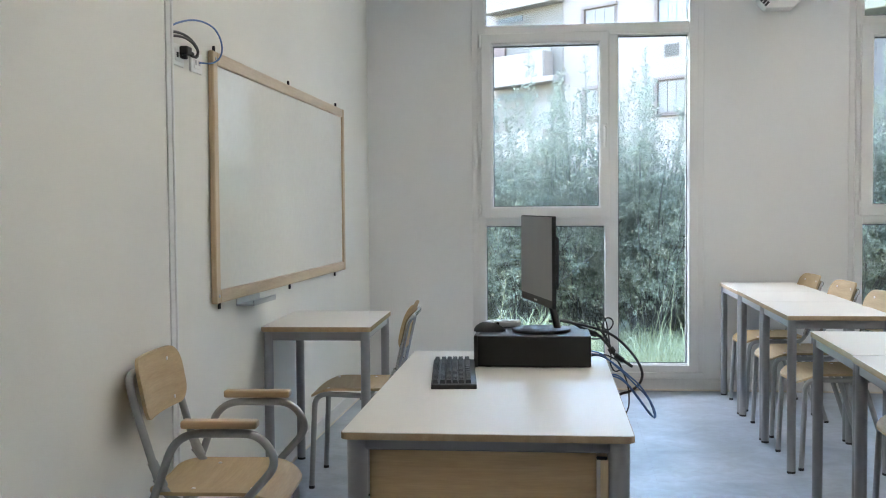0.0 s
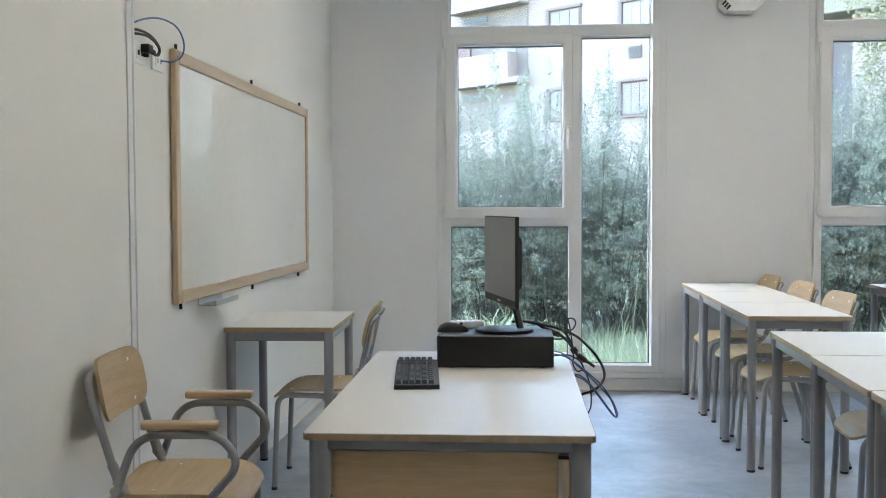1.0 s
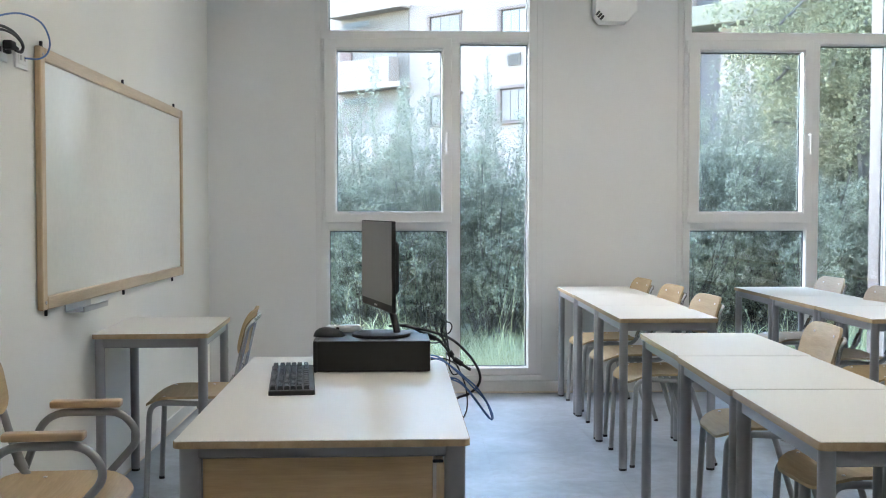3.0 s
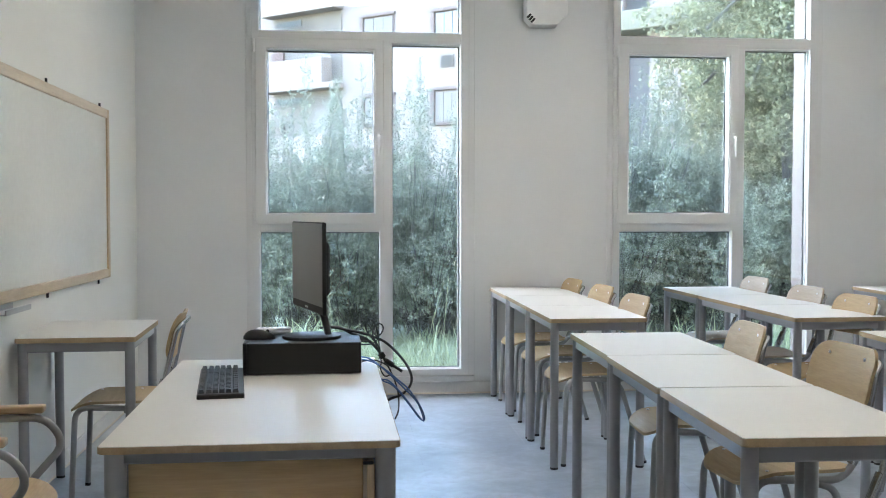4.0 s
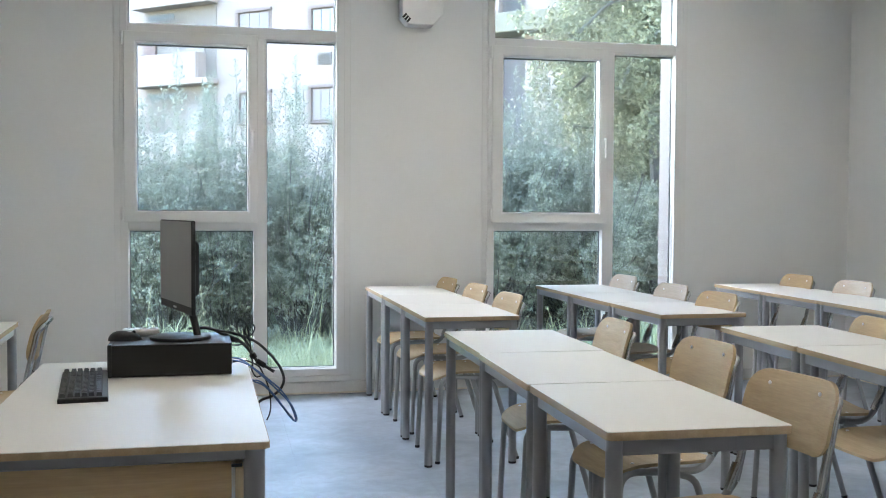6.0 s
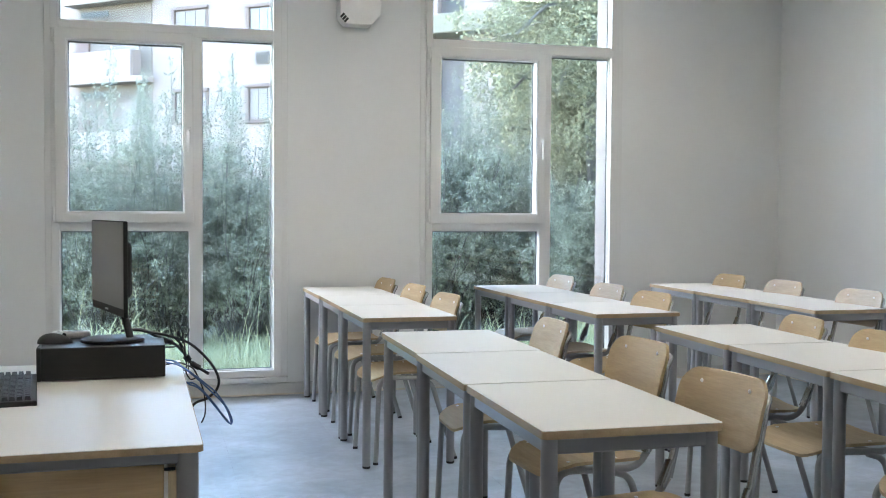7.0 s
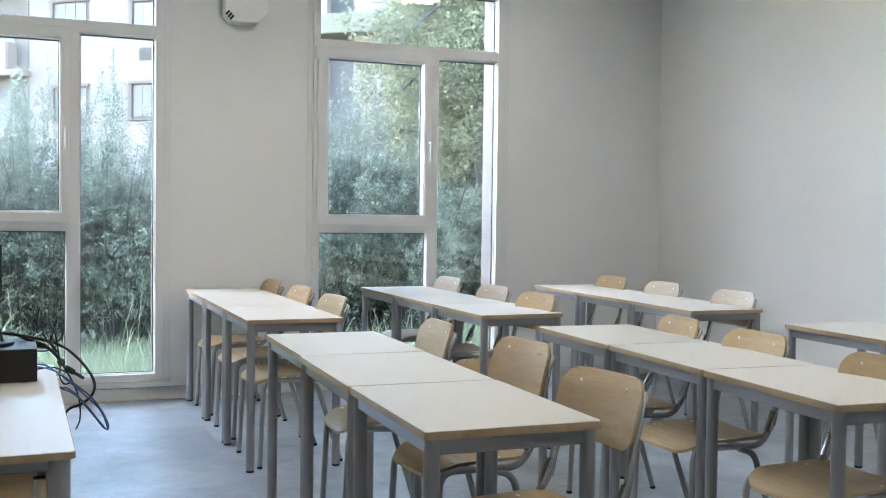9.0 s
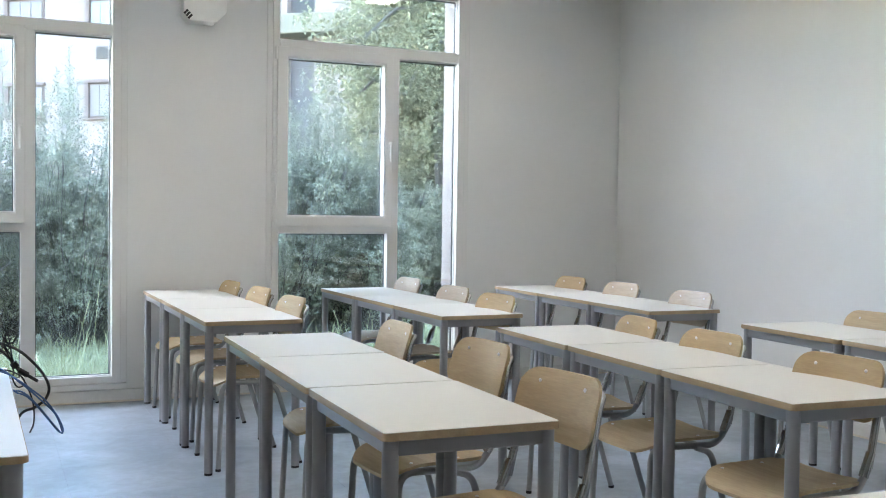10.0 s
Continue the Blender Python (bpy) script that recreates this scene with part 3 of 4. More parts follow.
CHAIR.matrix_basis = pose(CHAIRS[0][0], CHAIRS[0][1], 0, 0, 0, CHAIRS[0][2]) @ Matrix.Scale(1.013, 4)
PALE_CHAIRS = (3, 4, 13, 14)
for k, c in enumerate(CHAIRS[1:], 1):
    ob = copy_thing(CHAIR, pose(c[0], c[1], 0, 0, 0, c[2]) @ Matrix.Scale(1.013 if c[1] > 5 else 1.0, 4))
    if k in PALE_CHAIRS:
        tagged(ob, "pale worn plywood school chair on a grey steel frame", "chair", "pupils' chairs at the desks")
        for piece in ob.children:
            if piece.name.startswith(("seat", "backrest")):
                piece.material_slots[0].link = "OBJECT"
                piece.material_slots[0].material = PLY_PALE
tagged(copy_thing(CHAIR, pose(-0.414, 4.954, 0, 0, 0, 3)), "beech plywood school chair pushed under the desk by the wall", "chair", "pupils' chairs at the desks")

ARMCHAIR = tagged(chair("teacher_armchair", True), "beech plywood armchair on a bent grey tube frame", "armchair")
place(ARMCHAIR, -0.487, 3.265, 184)


# ---- the teacher's desk ----
def teacher_desk():
    root = new("teacher_desk")
    root.matrix_basis = pose(0.029, 2.57, 0, 0, 0, 0.8)
    x0, x1, y0, y1, h = 0.0, 0.712, 0.0, 1.405, 0.76
    w, d, cx, cy = x1 - x0, y1 - y0, (x0 + x1) / 2, (y0 + y1) / 2
    part("tabletop", slab(w - 0.004, d - 0.004, h - 0.0165, h, 0.012, 0.0012, cx, cy), LAMINATE, root, "cream laminate top")
    part("edge_band", slab(w, d, h - 0.018, h - 0.0018, 0.014, 0.003, cx, cy), EDGE, root, "beech edge, slightly worn")
    i = 0.036
    zt = h - 0.018
    for x in (x0 + i, x1 - i):
        part("side_rail", box(x - 0.013, y0 + i, zt - 0.042, x + 0.013, y1 - i, zt, 0.004), STEEL, root)
        for y in (y0 + i, y1 - i):
            leg("leg", x, y, zt, 0.026, root)
    for y in (y0 + i, y1 - i):
        part("end_rail", box(x0 + i, y - 0.013, zt - 0.03, x1 - i, y + 0.013, zt, 0.004), STEEL, root)
    part("end_panel", box(x0 + i + 0.026, y0 + i + 0.02, 0.3, x1 - 0.089, y0 + i + 0.038, zt - 0.03, 0.002), PANEL, root, "beech end panel")
    front = part("modesty_panel", box(x1 - 0.081, y0 + i - 0.012, 0.3, x1 - 0.0615, y1 - i - 0.03, zt - 0.045, 0.002), FRAME_WOOD_Z, root, "light beech modesty panel")
    part("panel_clip", box(x1 - 0.09, y0 + i - 0.014, zt - 0.045, x1 - 0.064, y0 + i + 0.002, zt - 0.04, 0.0015), RUBBER, front)
    return tagged(root, "long cream laminate teacher's desk with beech panels", "desk")


teacher_desk()


# ---- computer on the teacher's desk ----
def computer():
    root = new("desktop_computer")
    root.matrix_basis = pose(0.277, 3.585, 0.76, 0, 0, 1.2)
    w, d, h = 0.387, 0.31, 0.108
    part("case", box(0.006, 0, 0.004, w, d, h, 0.002), BLACK, root, "black metal case lying flat")
    part("front_bezel", box(-0.008, -0.002, 0.002, 0.006, d + 0.002, h + 0.002, 0.004, seg=2), BLACK, root)
    for y in (0.03, d - 0.03):
        for x in (0.04, w - 0.04):
            part("rubber_foot", disc(0.012, 0, 0.005, 10, x, y), RUBBER, root)
    for k in range(4):
        part("port", box(w, 0.05 + 0.05 * k, 0.03, w + 0.004, 0.075 + 0.05 * k, 0.048, 0.001), ALU, root)
    return tagged(root, "black desktop computer lying flat on the teacher's desk", "computer")


def monitor():
    root = new("computer_monitor")
    root.matrix_basis = pose(0.494, 3.728, 0.868, 0, 0, 0)
    foot = disc(0.102, 0.0, 0.012, 40, 0, 0, 0.004)
    bmesh.ops.scale(foot, vec=(1, 1.0, 1), verts=foot.verts)
    part("base", foot, BLACK, root, "round black base", smooth=True)
    neck = tube(bent([(0.058, 0.0, 0.006), (0.04, 0.03, 0.08), (0.0, 0.08, 0.17)], 0.03), 0.015, 12, flat=0.7)
    part("neck", neck, BLACK, root, smooth=True)
    head = new("screen_head")
    head.parent = root
    head.matrix_basis = pose(-0.02, 0.095, 0.257, 0, 0, -74.5)
    part("case", box(-0.228, 0.0, -0.168, 0.228, 0.014, 0.147, 0.004, seg=2), BLACK, head)
    part("back_bulge", box(-0.13, 0.0142, -0.115, 0.13, 0.056, 0.08, 0.02, seg=3), BLACK, head)
    part("display", box(-0.224, -0.0015, -0.14, 0.224, 0.002, 0.143), SCREEN, head, "dark switched-off display")
    part("badge", box(-0.02, -0.0025, -0.158, 0.02, -0.0008, -0.152), ALU, head)
    return tagged(root, "black flat monitor, switched off, on a round base", "monitor")


computer()
monitor()


def keyboard():
    root = new("keyboard")
    root.matrix_basis = pose(0.222, 3.388, 0.76, 1.5, 0, 6)
    w, d = 0.138, 0.435
    bm = box(-w / 2, -d / 2, 0, w / 2, d / 2, 0.02, 0.004, seg=2)
    part("case", bm, BLACK, root)
    caps = {}
    for x, n in ((-0.056, 15), (-0.034, 15), (-0.015, 14), (0.004, 14), (0.023, 13), (0.044, 9)):
        y = -d / 2 + 0.012
        for blk, cnt in ((0.28, n), (0.055, 3), (0.068, 4)):
            step = blk / cnt
            for k in range(cnt):
                if step not in caps:
                    own = box(-0.0085, -step / 2 + 0.0016, 0.0, 0.0085, step / 2 - 0.0016, 0.0112)
                    for v in own.verts:
                        if v.co.z > 0.005:
                            v.co.x, v.co.y = v.co.x * 0.74, v.co.y * 0.72
                    key = part("key", own, KEYCAPS, root)
                    caps[step] = key.data
                else:
                    key = new("key", caps[step])
                    key.parent = root
                key.location = (x, y + step / 2, 0.0203)
                y += step
            y += 0.005
    return tagged(root, "dark grey keyboard lying on the teacher's desk", "keyboard")


keyboard()


def pebble(name, sx, sy, sz, mat, flat=0.0):
    bm = bmesh.new()
    bmesh.ops.create_uvsphere(bm, u_segments=20, v_segments=12, radius=1)
    for v in bm.verts:
        z = max(v.co.z, flat)
        v.co = Vector((v.co.x * sx, v.co.y * sy * (1 - 0.12 * v.co.x), z * sz * (1 - 0.25 * v.co.x)))
    return part(name, bm, mat, smooth=True)


mouse = tagged(new("computer_mouse"), "dark computer mouse on top of the computer", "mouse")
mouse.matrix_basis = pose(0.315, 3.707, 0.87, 0, 0, 8)
shell = pebble("shell", 0.056, 0.031, 0.032, BLACK)
shell.parent = mouse
part("wheel", tube([(0.028, -0.003, 0.026), (0.028, 0.003, 0.026)], 0.006, 10), RUBBER, mouse)
remote = tagged(new("remote_control"), "pale grey remote control lying on the computer", "remote control")
remote.matrix_basis = pose(0.361, 3.838, 0.87, 0, 0, 4)
part("body", box(-0.068, -0.022, 0.0, 0.058, 0.022, 0.024, 0.008, seg=2), PLASTIC, remote)
keys = bmesh.new()
for i in range(6):
    for j in range(3):
        box(-0.05 + i * 0.018, -0.014 + j * 0.011, 0.0238, -0.04 + i * 0.018, -0.007 + j * 0.011, 0.0246, bm=keys)
part("buttons", keys, ALU, remote)


# ---- cables behind the computer ----
def cable(name, pts, r, mat, label, group="cables of the computer"):
    ob = part(name, tube(smooth_path(pts, 8), r, 8), mat, smooth=True)
    tagged(ob, label, "cable", group)
    return ob


cable("power_cable", [(0.519, 3.830, 0.891), (0.563, 3.820, 0.894), (0.603, 3.810, 0.888), (0.672, 3.800, 0.874), (0.741, 3.790, 0.849), (0.790, 3.780, 0.809), (0.829, 3.770, 0.760), (0.845, 3.760, 0.717), (0.834, 3.750, 0.683), (0.803, 3.740, 0.659), (0.75, 3.76, 0.62), (0.73, 3.77, 0.45), (0.73, 3.79, 0.02), (0.51, 3.86, 0.006)], 0.0048, CABLE, "thick black power cable hanging off the desk")
monitor_cable = cable("monitor_cable", [(0.543, 3.840, 0.893), (0.593, 3.824, 0.891), (0.648, 3.809, 0.864), (0.696, 3.793, 0.845), (0.731, 3.777, 0.810), (0.754, 3.761, 0.778), (0.779, 3.746, 0.764), (0.809, 3.730, 0.746)], 0.0055, CABLE, "black monitor cable with a plug")
cable("usb_cable", [(0.657, 3.720, 0.855), (0.694, 3.718, 0.853), (0.721, 3.716, 0.829), (0.731, 3.715, 0.813), (0.725, 3.713, 0.868), (0.715, 3.711, 0.912), (0.696, 3.709, 0.934), (0.682, 3.708, 0.915), (0.690, 3.706, 0.885), (0.715, 3.704, 0.850), (0.734, 3.702, 0.791), (0.732, 3.701, 0.762), (0.747, 3.699, 0.735), (0.768, 3.697, 0.744), (0.759, 3.695, 0.768), (0.737, 3.694, 0.783), (0.708, 3.692, 0.793), (0.656, 3.690, 0.788)], 0.0026, CABLE, "thin black looped cable tied in a bundle")
cable("mouse_cable", [(0.658, 3.770, 0.838), (0.695, 3.768, 0.838), (0.723, 3.766, 0.854), (0.711, 3.764, 0.886), (0.719, 3.761, 0.910), (0.737, 3.759, 0.910), (0.744, 3.757, 0.894), (0.732, 3.755, 0.873), (0.713, 3.753, 0.876), (0.705, 3.751, 0.894), (0.710, 3.749, 0.864), (0.726, 3.746, 0.835), (0.747, 3.744, 0.785), (0.774, 3.742, 0.735), (0.792, 3.740, 0.685), (0.798, 3.740, 0.641), (0.796, 3.735, 0.604), (0.784, 3.730, 0.576)], 0.0026, CABLE, "thin black looped cable tied in a bundle")
cable("network_cable", [(0.657, 3.660, 0.810), (0.699, 3.667, 0.799), (0.759, 3.673, 0.748), (0.809, 3.680, 0.699), (0.860, 3.687, 0.642), (0.883, 3.693, 0.577), (0.860, 3.700, 0.600), (0.816, 3.707, 0.659), (0.774, 3.713, 0.706), (0.743, 3.720, 0.719), (0.71, 3.76, 0.69), (0.7, 3.79, 0.4), (0.69, 3.82, 0.02), (0.53, 3.88, 0.006)], 0.0028, BLUE, "blue network cable hanging in a loop")
cable("network_cable", [(0.657, 3.650, 0.804), (0.707, 3.658, 0.790), (0.755, 3.666, 0.757), (0.793, 3.674, 0.724), (0.832, 3.682, 0.687), (0.870, 3.690, 0.629), (0.886, 3.698, 0.584), (0.872, 3.706, 0.580), (0.834, 3.714, 0.629), (0.786, 3.722, 0.689), (0.749, 3.730, 0.710), (0.72, 3.76, 0.7), (0.71, 3.79, 0.5), (0.7, 3.8, 0.02), (0.56, 3.84, 0.006)], 0.0028, BLUE, "blue network cable hanging in a loop")
cable("mouse_lead", [(0.51, 3.84, 0.97), (0.505, 3.84, 0.95), (0.513, 3.82, 0.925), (0.502, 3.81, 0.9), (0.485, 3.82, 0.878)], 0.0018, CABLE, "thin black lead below the monitor")
for a, b in (((0.640, 3.800, 0.867), (0.688, 3.800, 0.848)), ((0.751, 3.745, 0.783), (0.779, 3.745, 0.765))):
    part("connector", tube([a, b], 0.0095, 10), RUBBER, monitor_cable, "thick black moulded connector", smooth=True)
tie = part("cable_tie", tube([(0.733, 3.735, 0.810), (0.743, 3.735, 0.794)], 0.0115, 10), RUBBER, smooth=True)
tagged(tie, "black tie round the cable bundle", "cable tie")


# ---- whiteboard ----
def whiteboard():
    root = new("whiteboard")
    x, y0, y1, z0, z1 = R["x0"], 4.06, 6.49, 0.91, 1.914
    f, th = 0.054, 0.028
    part("writing_surface", box(x + 0.006, y0 + f - 0.01, z0 + f - 0.01, x + 0.018, y1 - f + 0.01, z1 - f + 0.01), WHITEBOARD, root, "glossy white enamel surface")
    for n, a, b, c, d, m in (("upright", y0, z0, y0 + f, z1, FRAME_WOOD_Z), ("upright", y1 - f, z0, y1, z1, FRAME_WOOD_Z), ("rail", y0 + f, z0, y1 - f, z0 + f, FRAME_WOOD), ("rail", y0 + f, z1 - f, y1 - f, z1, FRAME_WOOD)):
        part(n, box(x + 0.004, a, b, x + th, c, d, 0.006, seg=2), m, root, "light beech frame")
    for y, z, s in ((4.13, z1, 1), (5.25, z1, 1), (6.34, z1, 1), (4.15, z0, -1), (5.23, z0, -1), (6.27, z0, -1)):
        part("hook", box(x, y - 0.005, min(z, z + s * 0.027), x + 0.012, y + 0.005, max(z, z + s * 0.027), 0.003, seg=2), RUBBER, root)
    for z in (z0 + 0.03, z1 - 0.03):
        bm = disc(0.007, 0, 0.004, 10)
        bmesh.ops.transform(bm, matrix=pose(x + th - 0.001, y0 + 0.03, z, 0, 90, 0), verts=bm.verts)
        part("screw", bm, ALU, root)
    tray = bmesh.new()
    box(x + 0.004, 4.37, z0 - 0.034, x + 0.085, 4.7, z0 - 0.028, bm=tray)
    box(x + 0.079, 4.37, z0 - 0.028, x + 0.085, 4.7, z0 - 0.012, bm=tray)
    box(x + 0.004, 4.37, z0 - 0.028, x + 0.009, 4.7, z0, bm=tray)
    part("pen_tray", tray, ALU, root, "grey metal pen tray")
    # it hangs a touch out of level
    corner = Vector((x, y1, z0))
    root.matrix_basis = Matrix.Translation(corner) @ Matrix.Rotation(radians(-0.36), 4, "X") @ Matrix.Translation(-corner)
    return tagged(root, "large whiteboard in a light beech frame on the wall", "whiteboard")


whiteboard()


# ---- sockets and cables on the board wall ----
def socket(name, y, z, label, plug):
    root = tagged(new(name), label, "wall socket", "sockets beside the whiteboard")
    root.location = (R["x0"], y, z)
    part("plate", box(0, -0.058, -0.04, 0.01, 0.058, 0.04, 0.004, seg=2), PLASTIC, root, "white plastic cover plate")
    part("insert", box(0.01, -0.035, -0.024, 0.013, 0.035, 0.024, 0.001), PLASTIC, root)
    for k in (-1, 1):
        part("jack", box(0.013, k * 0.017 - 0.008, -0.01, 0.0145, k * 0.017 + 0.008, 0.008), RUBBER if plug else ALU, root)
    return root


socket("wall_socket", 3.741, 1.864, "white wall socket with a black plug in it", True)
socket("network_socket", 3.932, 1.861, "white network socket with a blue cable", False)
plug = tagged(new("power_plug"), "black mains plug in the wall socket", "plug")
plug.location = (R["x0"] + 0.0145, 3.761, 1.881)
part("body", box(0, -0.025, -0.0155, 0.032, 0.025, 0.0155, 0.006, seg=2), BLACK, plug)
part("latch", box(0.002, -0.01, -0.03, 0.02, 0.012, -0.017, 0.003), RUBBER, plug)
part("strain_relief", tube([(0.02, 0.028, 0.0), (0.02, 0.06, -0.004)], 0.007, 10), RUBBER, plug, smooth=True)
WX = R["x0"]
cable("projector_cable", [(WX + 0.012, 3.56, 1.917), (WX + 0.03, 3.68, 1.935), (WX + 0.035, 3.79, 1.93), (WX + 0.035, 3.872, 1.902), (WX + 0.035, 3.862, 1.872), (WX + 0.034, 3.815, 1.872)], 0.005, CABLE, "black mains cable coming out of the wall lining", "cables on the wall")
cable("projector_cable", [(WX + 0.012, 3.56, 1.904), (WX + 0.04, 3.68, 1.92), (WX + 0.046, 3.78, 1.915), (WX + 0.047, 3.84, 1.89), (WX + 0.042, 3.83, 1.868), (WX + 0.036, 3.8, 1.869)], 0.0046, CABLE, "black mains cable coming out of the wall lining", "cables on the wall")
cable("data_cable", [(WX + 0.012, 3.56, 1.91), (WX + 0.03, 3.68, 1.967), (WX + 0.045, 3.84, 2.004), (WX + 0.055, 4.0, 2.002), (WX + 0.055, 4.088, 1.958), (WX + 0.055, 4.075, 1.905), (WX + 0.04, 4.025, 1.872), (WX + 0.016, 3.945, 1.862)], 0.0035, BLUE, "blue data cable in a loose loop", "cables on the wall")


# ---- ventilation unit high on the window wall ----
def vent_unit():
    root = new("ventilation_unit")
    y = R["y1"]
    x0, x1, z0, z1, dpt = 1.884, 2.177, 2.613, 3.033, 0.14
    bm = bmesh.new()
    prof = [(x0, z0 + 0.05), (x0 + 0.045, z0), (x1 - 0.07, z0), (x1, z0 + 0.075), (x1, z1), (x0, z1)]
    a = [bm.verts.new((px, y - dpt, pz)) for px, pz in prof]
    b = [bm.verts.new((px, y, pz)) for px, pz in prof]
    bm.faces.new(a)
    bm.faces.new(b[::-1])
    for i in range(len(prof)):
        j = (i + 1) % len(prof)
        bm.faces.new((a[j], a[i], b[i], b[j]))
    bmesh.ops.recalc_face_normals(bm, faces=bm.faces)
    bmesh.ops.bevel(bm, geom=bm.edges[:], offset=0.006, segments=2, affect="EDGES", profile=0.5)
    part("housing", bm, PLASTIC, root, "white plastic housing")
    for k in range(3):
        own = box(-0.0078, -0.002, -0.019, 0.0078, 0.0, 0.019)
        bmesh.ops.transform(own, matrix=pose(x0 + 0.017 + 0.014 * k, y - dpt - 0.0005, z0 + 0.058 - 0.015 * k, 0, 42, 0), verts=own.verts)
        part("slot", own, RUBBER, root, "dark air slot")
    return tagged(root, "white ventilation unit high on the window wall", "ventilation unit")


vent_unit()


# ---- outside ----
SOIL = material("garden_soil", (0.16, 0.18, 0.1), 0.95, vary=0.2, scale=0.8, fine=12, bump=0.6)
structure(part("ground", box(-400, R["y1"] + T + 0.01, -0.6, 400, 700, -0.12), SOIL), "grassy ground outside the windows")

HEDGE = leaf_material("hedge_leaf", (0.15, 0.155, 0.115), (0.29, 0.295, 0.23), 0.5)
OAK = leaf_material("oak_leaf", (0.1, 0.1, 0.06), (0.25, 0.23, 0.148), 0.55)
GRASS = leaf_material("grass_blade", (0.27, 0.27, 0.15), (0.5, 0.49, 0.31), 0.45)
BARK = material("grey_bark", (0.07, 0.056, 0.045), 0.9, vary=0.2, scale=6, fine=40, bump=0.8)
PALE_BARK = material("pale_bark", (0.13, 0.125, 0.11), 0.9, vary=0.15, scale=6, fine=40, bump=0.5)
rng = np.random.default_rng(11)


def leaves(name, centres, size, mat, parent, label="", droop=0.4):
    """Small folded leaves, one at each centre."""
    n = len(centres)
    d = rng.normal(size=(n, 3))
    d[:, 2] -= droop * 0.5
    d /= np.linalg.norm(d, axis=1)[:, None]
    s = np.cross(d, rng.normal(size=(n, 3)))
    s /= np.linalg.norm(s, axis=1)[:, None]
    up = np.cross(s, d)
    ln = size * rng.uniform(0.6, 1.3, n)[:, None]
    wd = ln * rng.uniform(0.3, 0.46, n)[:, None]
    base, tip = centres - d * ln / 2, centres + d * ln / 2
    left, right = centres + s * wd + up * ln * 0.12, centres - s * wd + up * ln * 0.12
    verts = np.stack([base, left, tip, right], 1).reshape(-1, 3)
    k = np.arange(n)[:, None] * 4
    faces = np.concatenate([k + [0, 1, 2], k + [0, 2, 3]])
    me = bpy.data.meshes.new(name)
    me.from_pydata(verts.tolist(), [], faces.tolist())
    me.materials.append(mat)
    ob = new(name, me)
    ob.parent = parent
    return tagged(ob, label) if label else ob


def shrub(height, spread, stems, label, seed, size=0.03, fine=0.75, shoots=0):
    """A shrub: bare stems below, a dense leafy body, and a few thin leaders with short twigs that stand out of it."""
    r = np.random.default_rng(seed)
    root = new("shrub")
    wood, twigs = bmesh.new(), bmesh.new()
    cen, small = [], []
    for i in range(stems + shoots):
        a = r.uniform(0, math.tau)
        shoot = i >= stems
        if shoot:
            hgt = height * (1.32 if i == stems else r.uniform(0.98, 1.25))
            out = 0.04 if i == stems else spread * r.uniform(0.1, 0.55)
        else:
            hgt = height * r.uniform(0.45, 0.92)
            out = spread * math.sqrt(r.uniform(0, 1)) * (1.15 - 0.6 * hgt / height)
        p0 = np.array([0.15 * out * math.cos(a), 0.15 * out * math.sin(a), -0.12])
        p3 = np.array([out * math.cos(a), out * math.sin(a), hgt])
        p1 = p0 + np.array([0.35 * out * math.cos(a), 0.35 * out * math.sin(a), hgt * 0.6])
        t = np.linspace(0, 1, 7)[:, None]
        line = (1 - t) ** 2 * p0 + 2 * t * (1 - t) * p1 + t ** 2 * p3
        line[1:-1] += r.normal(scale=0.025, size=(5, 3))
        tube([tuple(q) for q in line], 0.003 if shoot else 0.0045, 4, wood)
        if shoot:
            # a leader: twigs that slant upwards and grow shorter towards the tip
            for k in range(64):
                u = 0.42 + 0.58 * (k + r.random()) / 64
                f = u * 6
                q = min(5, int(f))
                c = line[q] + (line[q + 1] - line[q]) * (f - q)
                b = r.uniform(0, math.tau)
                ln = (0.03 + 0.44 * (1 - u) ** 0.8) * r.uniform(0.5, 1.15)
                d = np.array([math.cos(b), math.sin(b), r.uniform(0.35, 1.1)])
                d /= np.linalg.norm(d)
                tube([tuple(c), tuple(c + d * ln)], 0.0012, 3, twigs)
                for w in np.linspace(0.12, 1.02, 3 + int(ln * 38)):
                    small.append(c + d * ln * w + r.normal(scale=0.009, size=(1, 3)))
            continue
        # sprays: short side twigs, each with its rosettes of leaves
        for k in range(int(30 * fine * hgt / 2.2)):
            u = r.uniform(0.3 if shoots else 0.05, 1.0)
            c = (1 - u) ** 2 * p0 + 2 * u * (1 - u) * p1 + u ** 2 * p3
            b = r.uniform(0, math.tau)
            ln = 0.5 * (1.1 - u) * r.uniform(0.4, 1.2) + 0.04
            d = np.array([math.cos(b), math.sin(b), r.uniform(-0.2, 0.45)])
            for w in np.linspace(0.15, 1.0, 3 + int(ln * 14)):
                cen.append(c + d * ln * w + r.normal(scale=0.018, size=(4, 3)))
    cen = np.concatenate(cen)
    cen = cen[cen[:, 2] > (0.2 + 0.45 if shoots else 0.25) * np.random.default_rng(seed + 1).random(len(cen))]
    part("stems", wood, BARK, root)
    leaves("foliage", cen, size, HEDGE, root)
    if small:
        part("twigs", twigs, PALE_BARK, root)
        leaves("shoot_leaves", np.concatenate(small), 0.024, HEDGE, root)
    return tagged(root, label, "shrub", "hedge outside the windows")


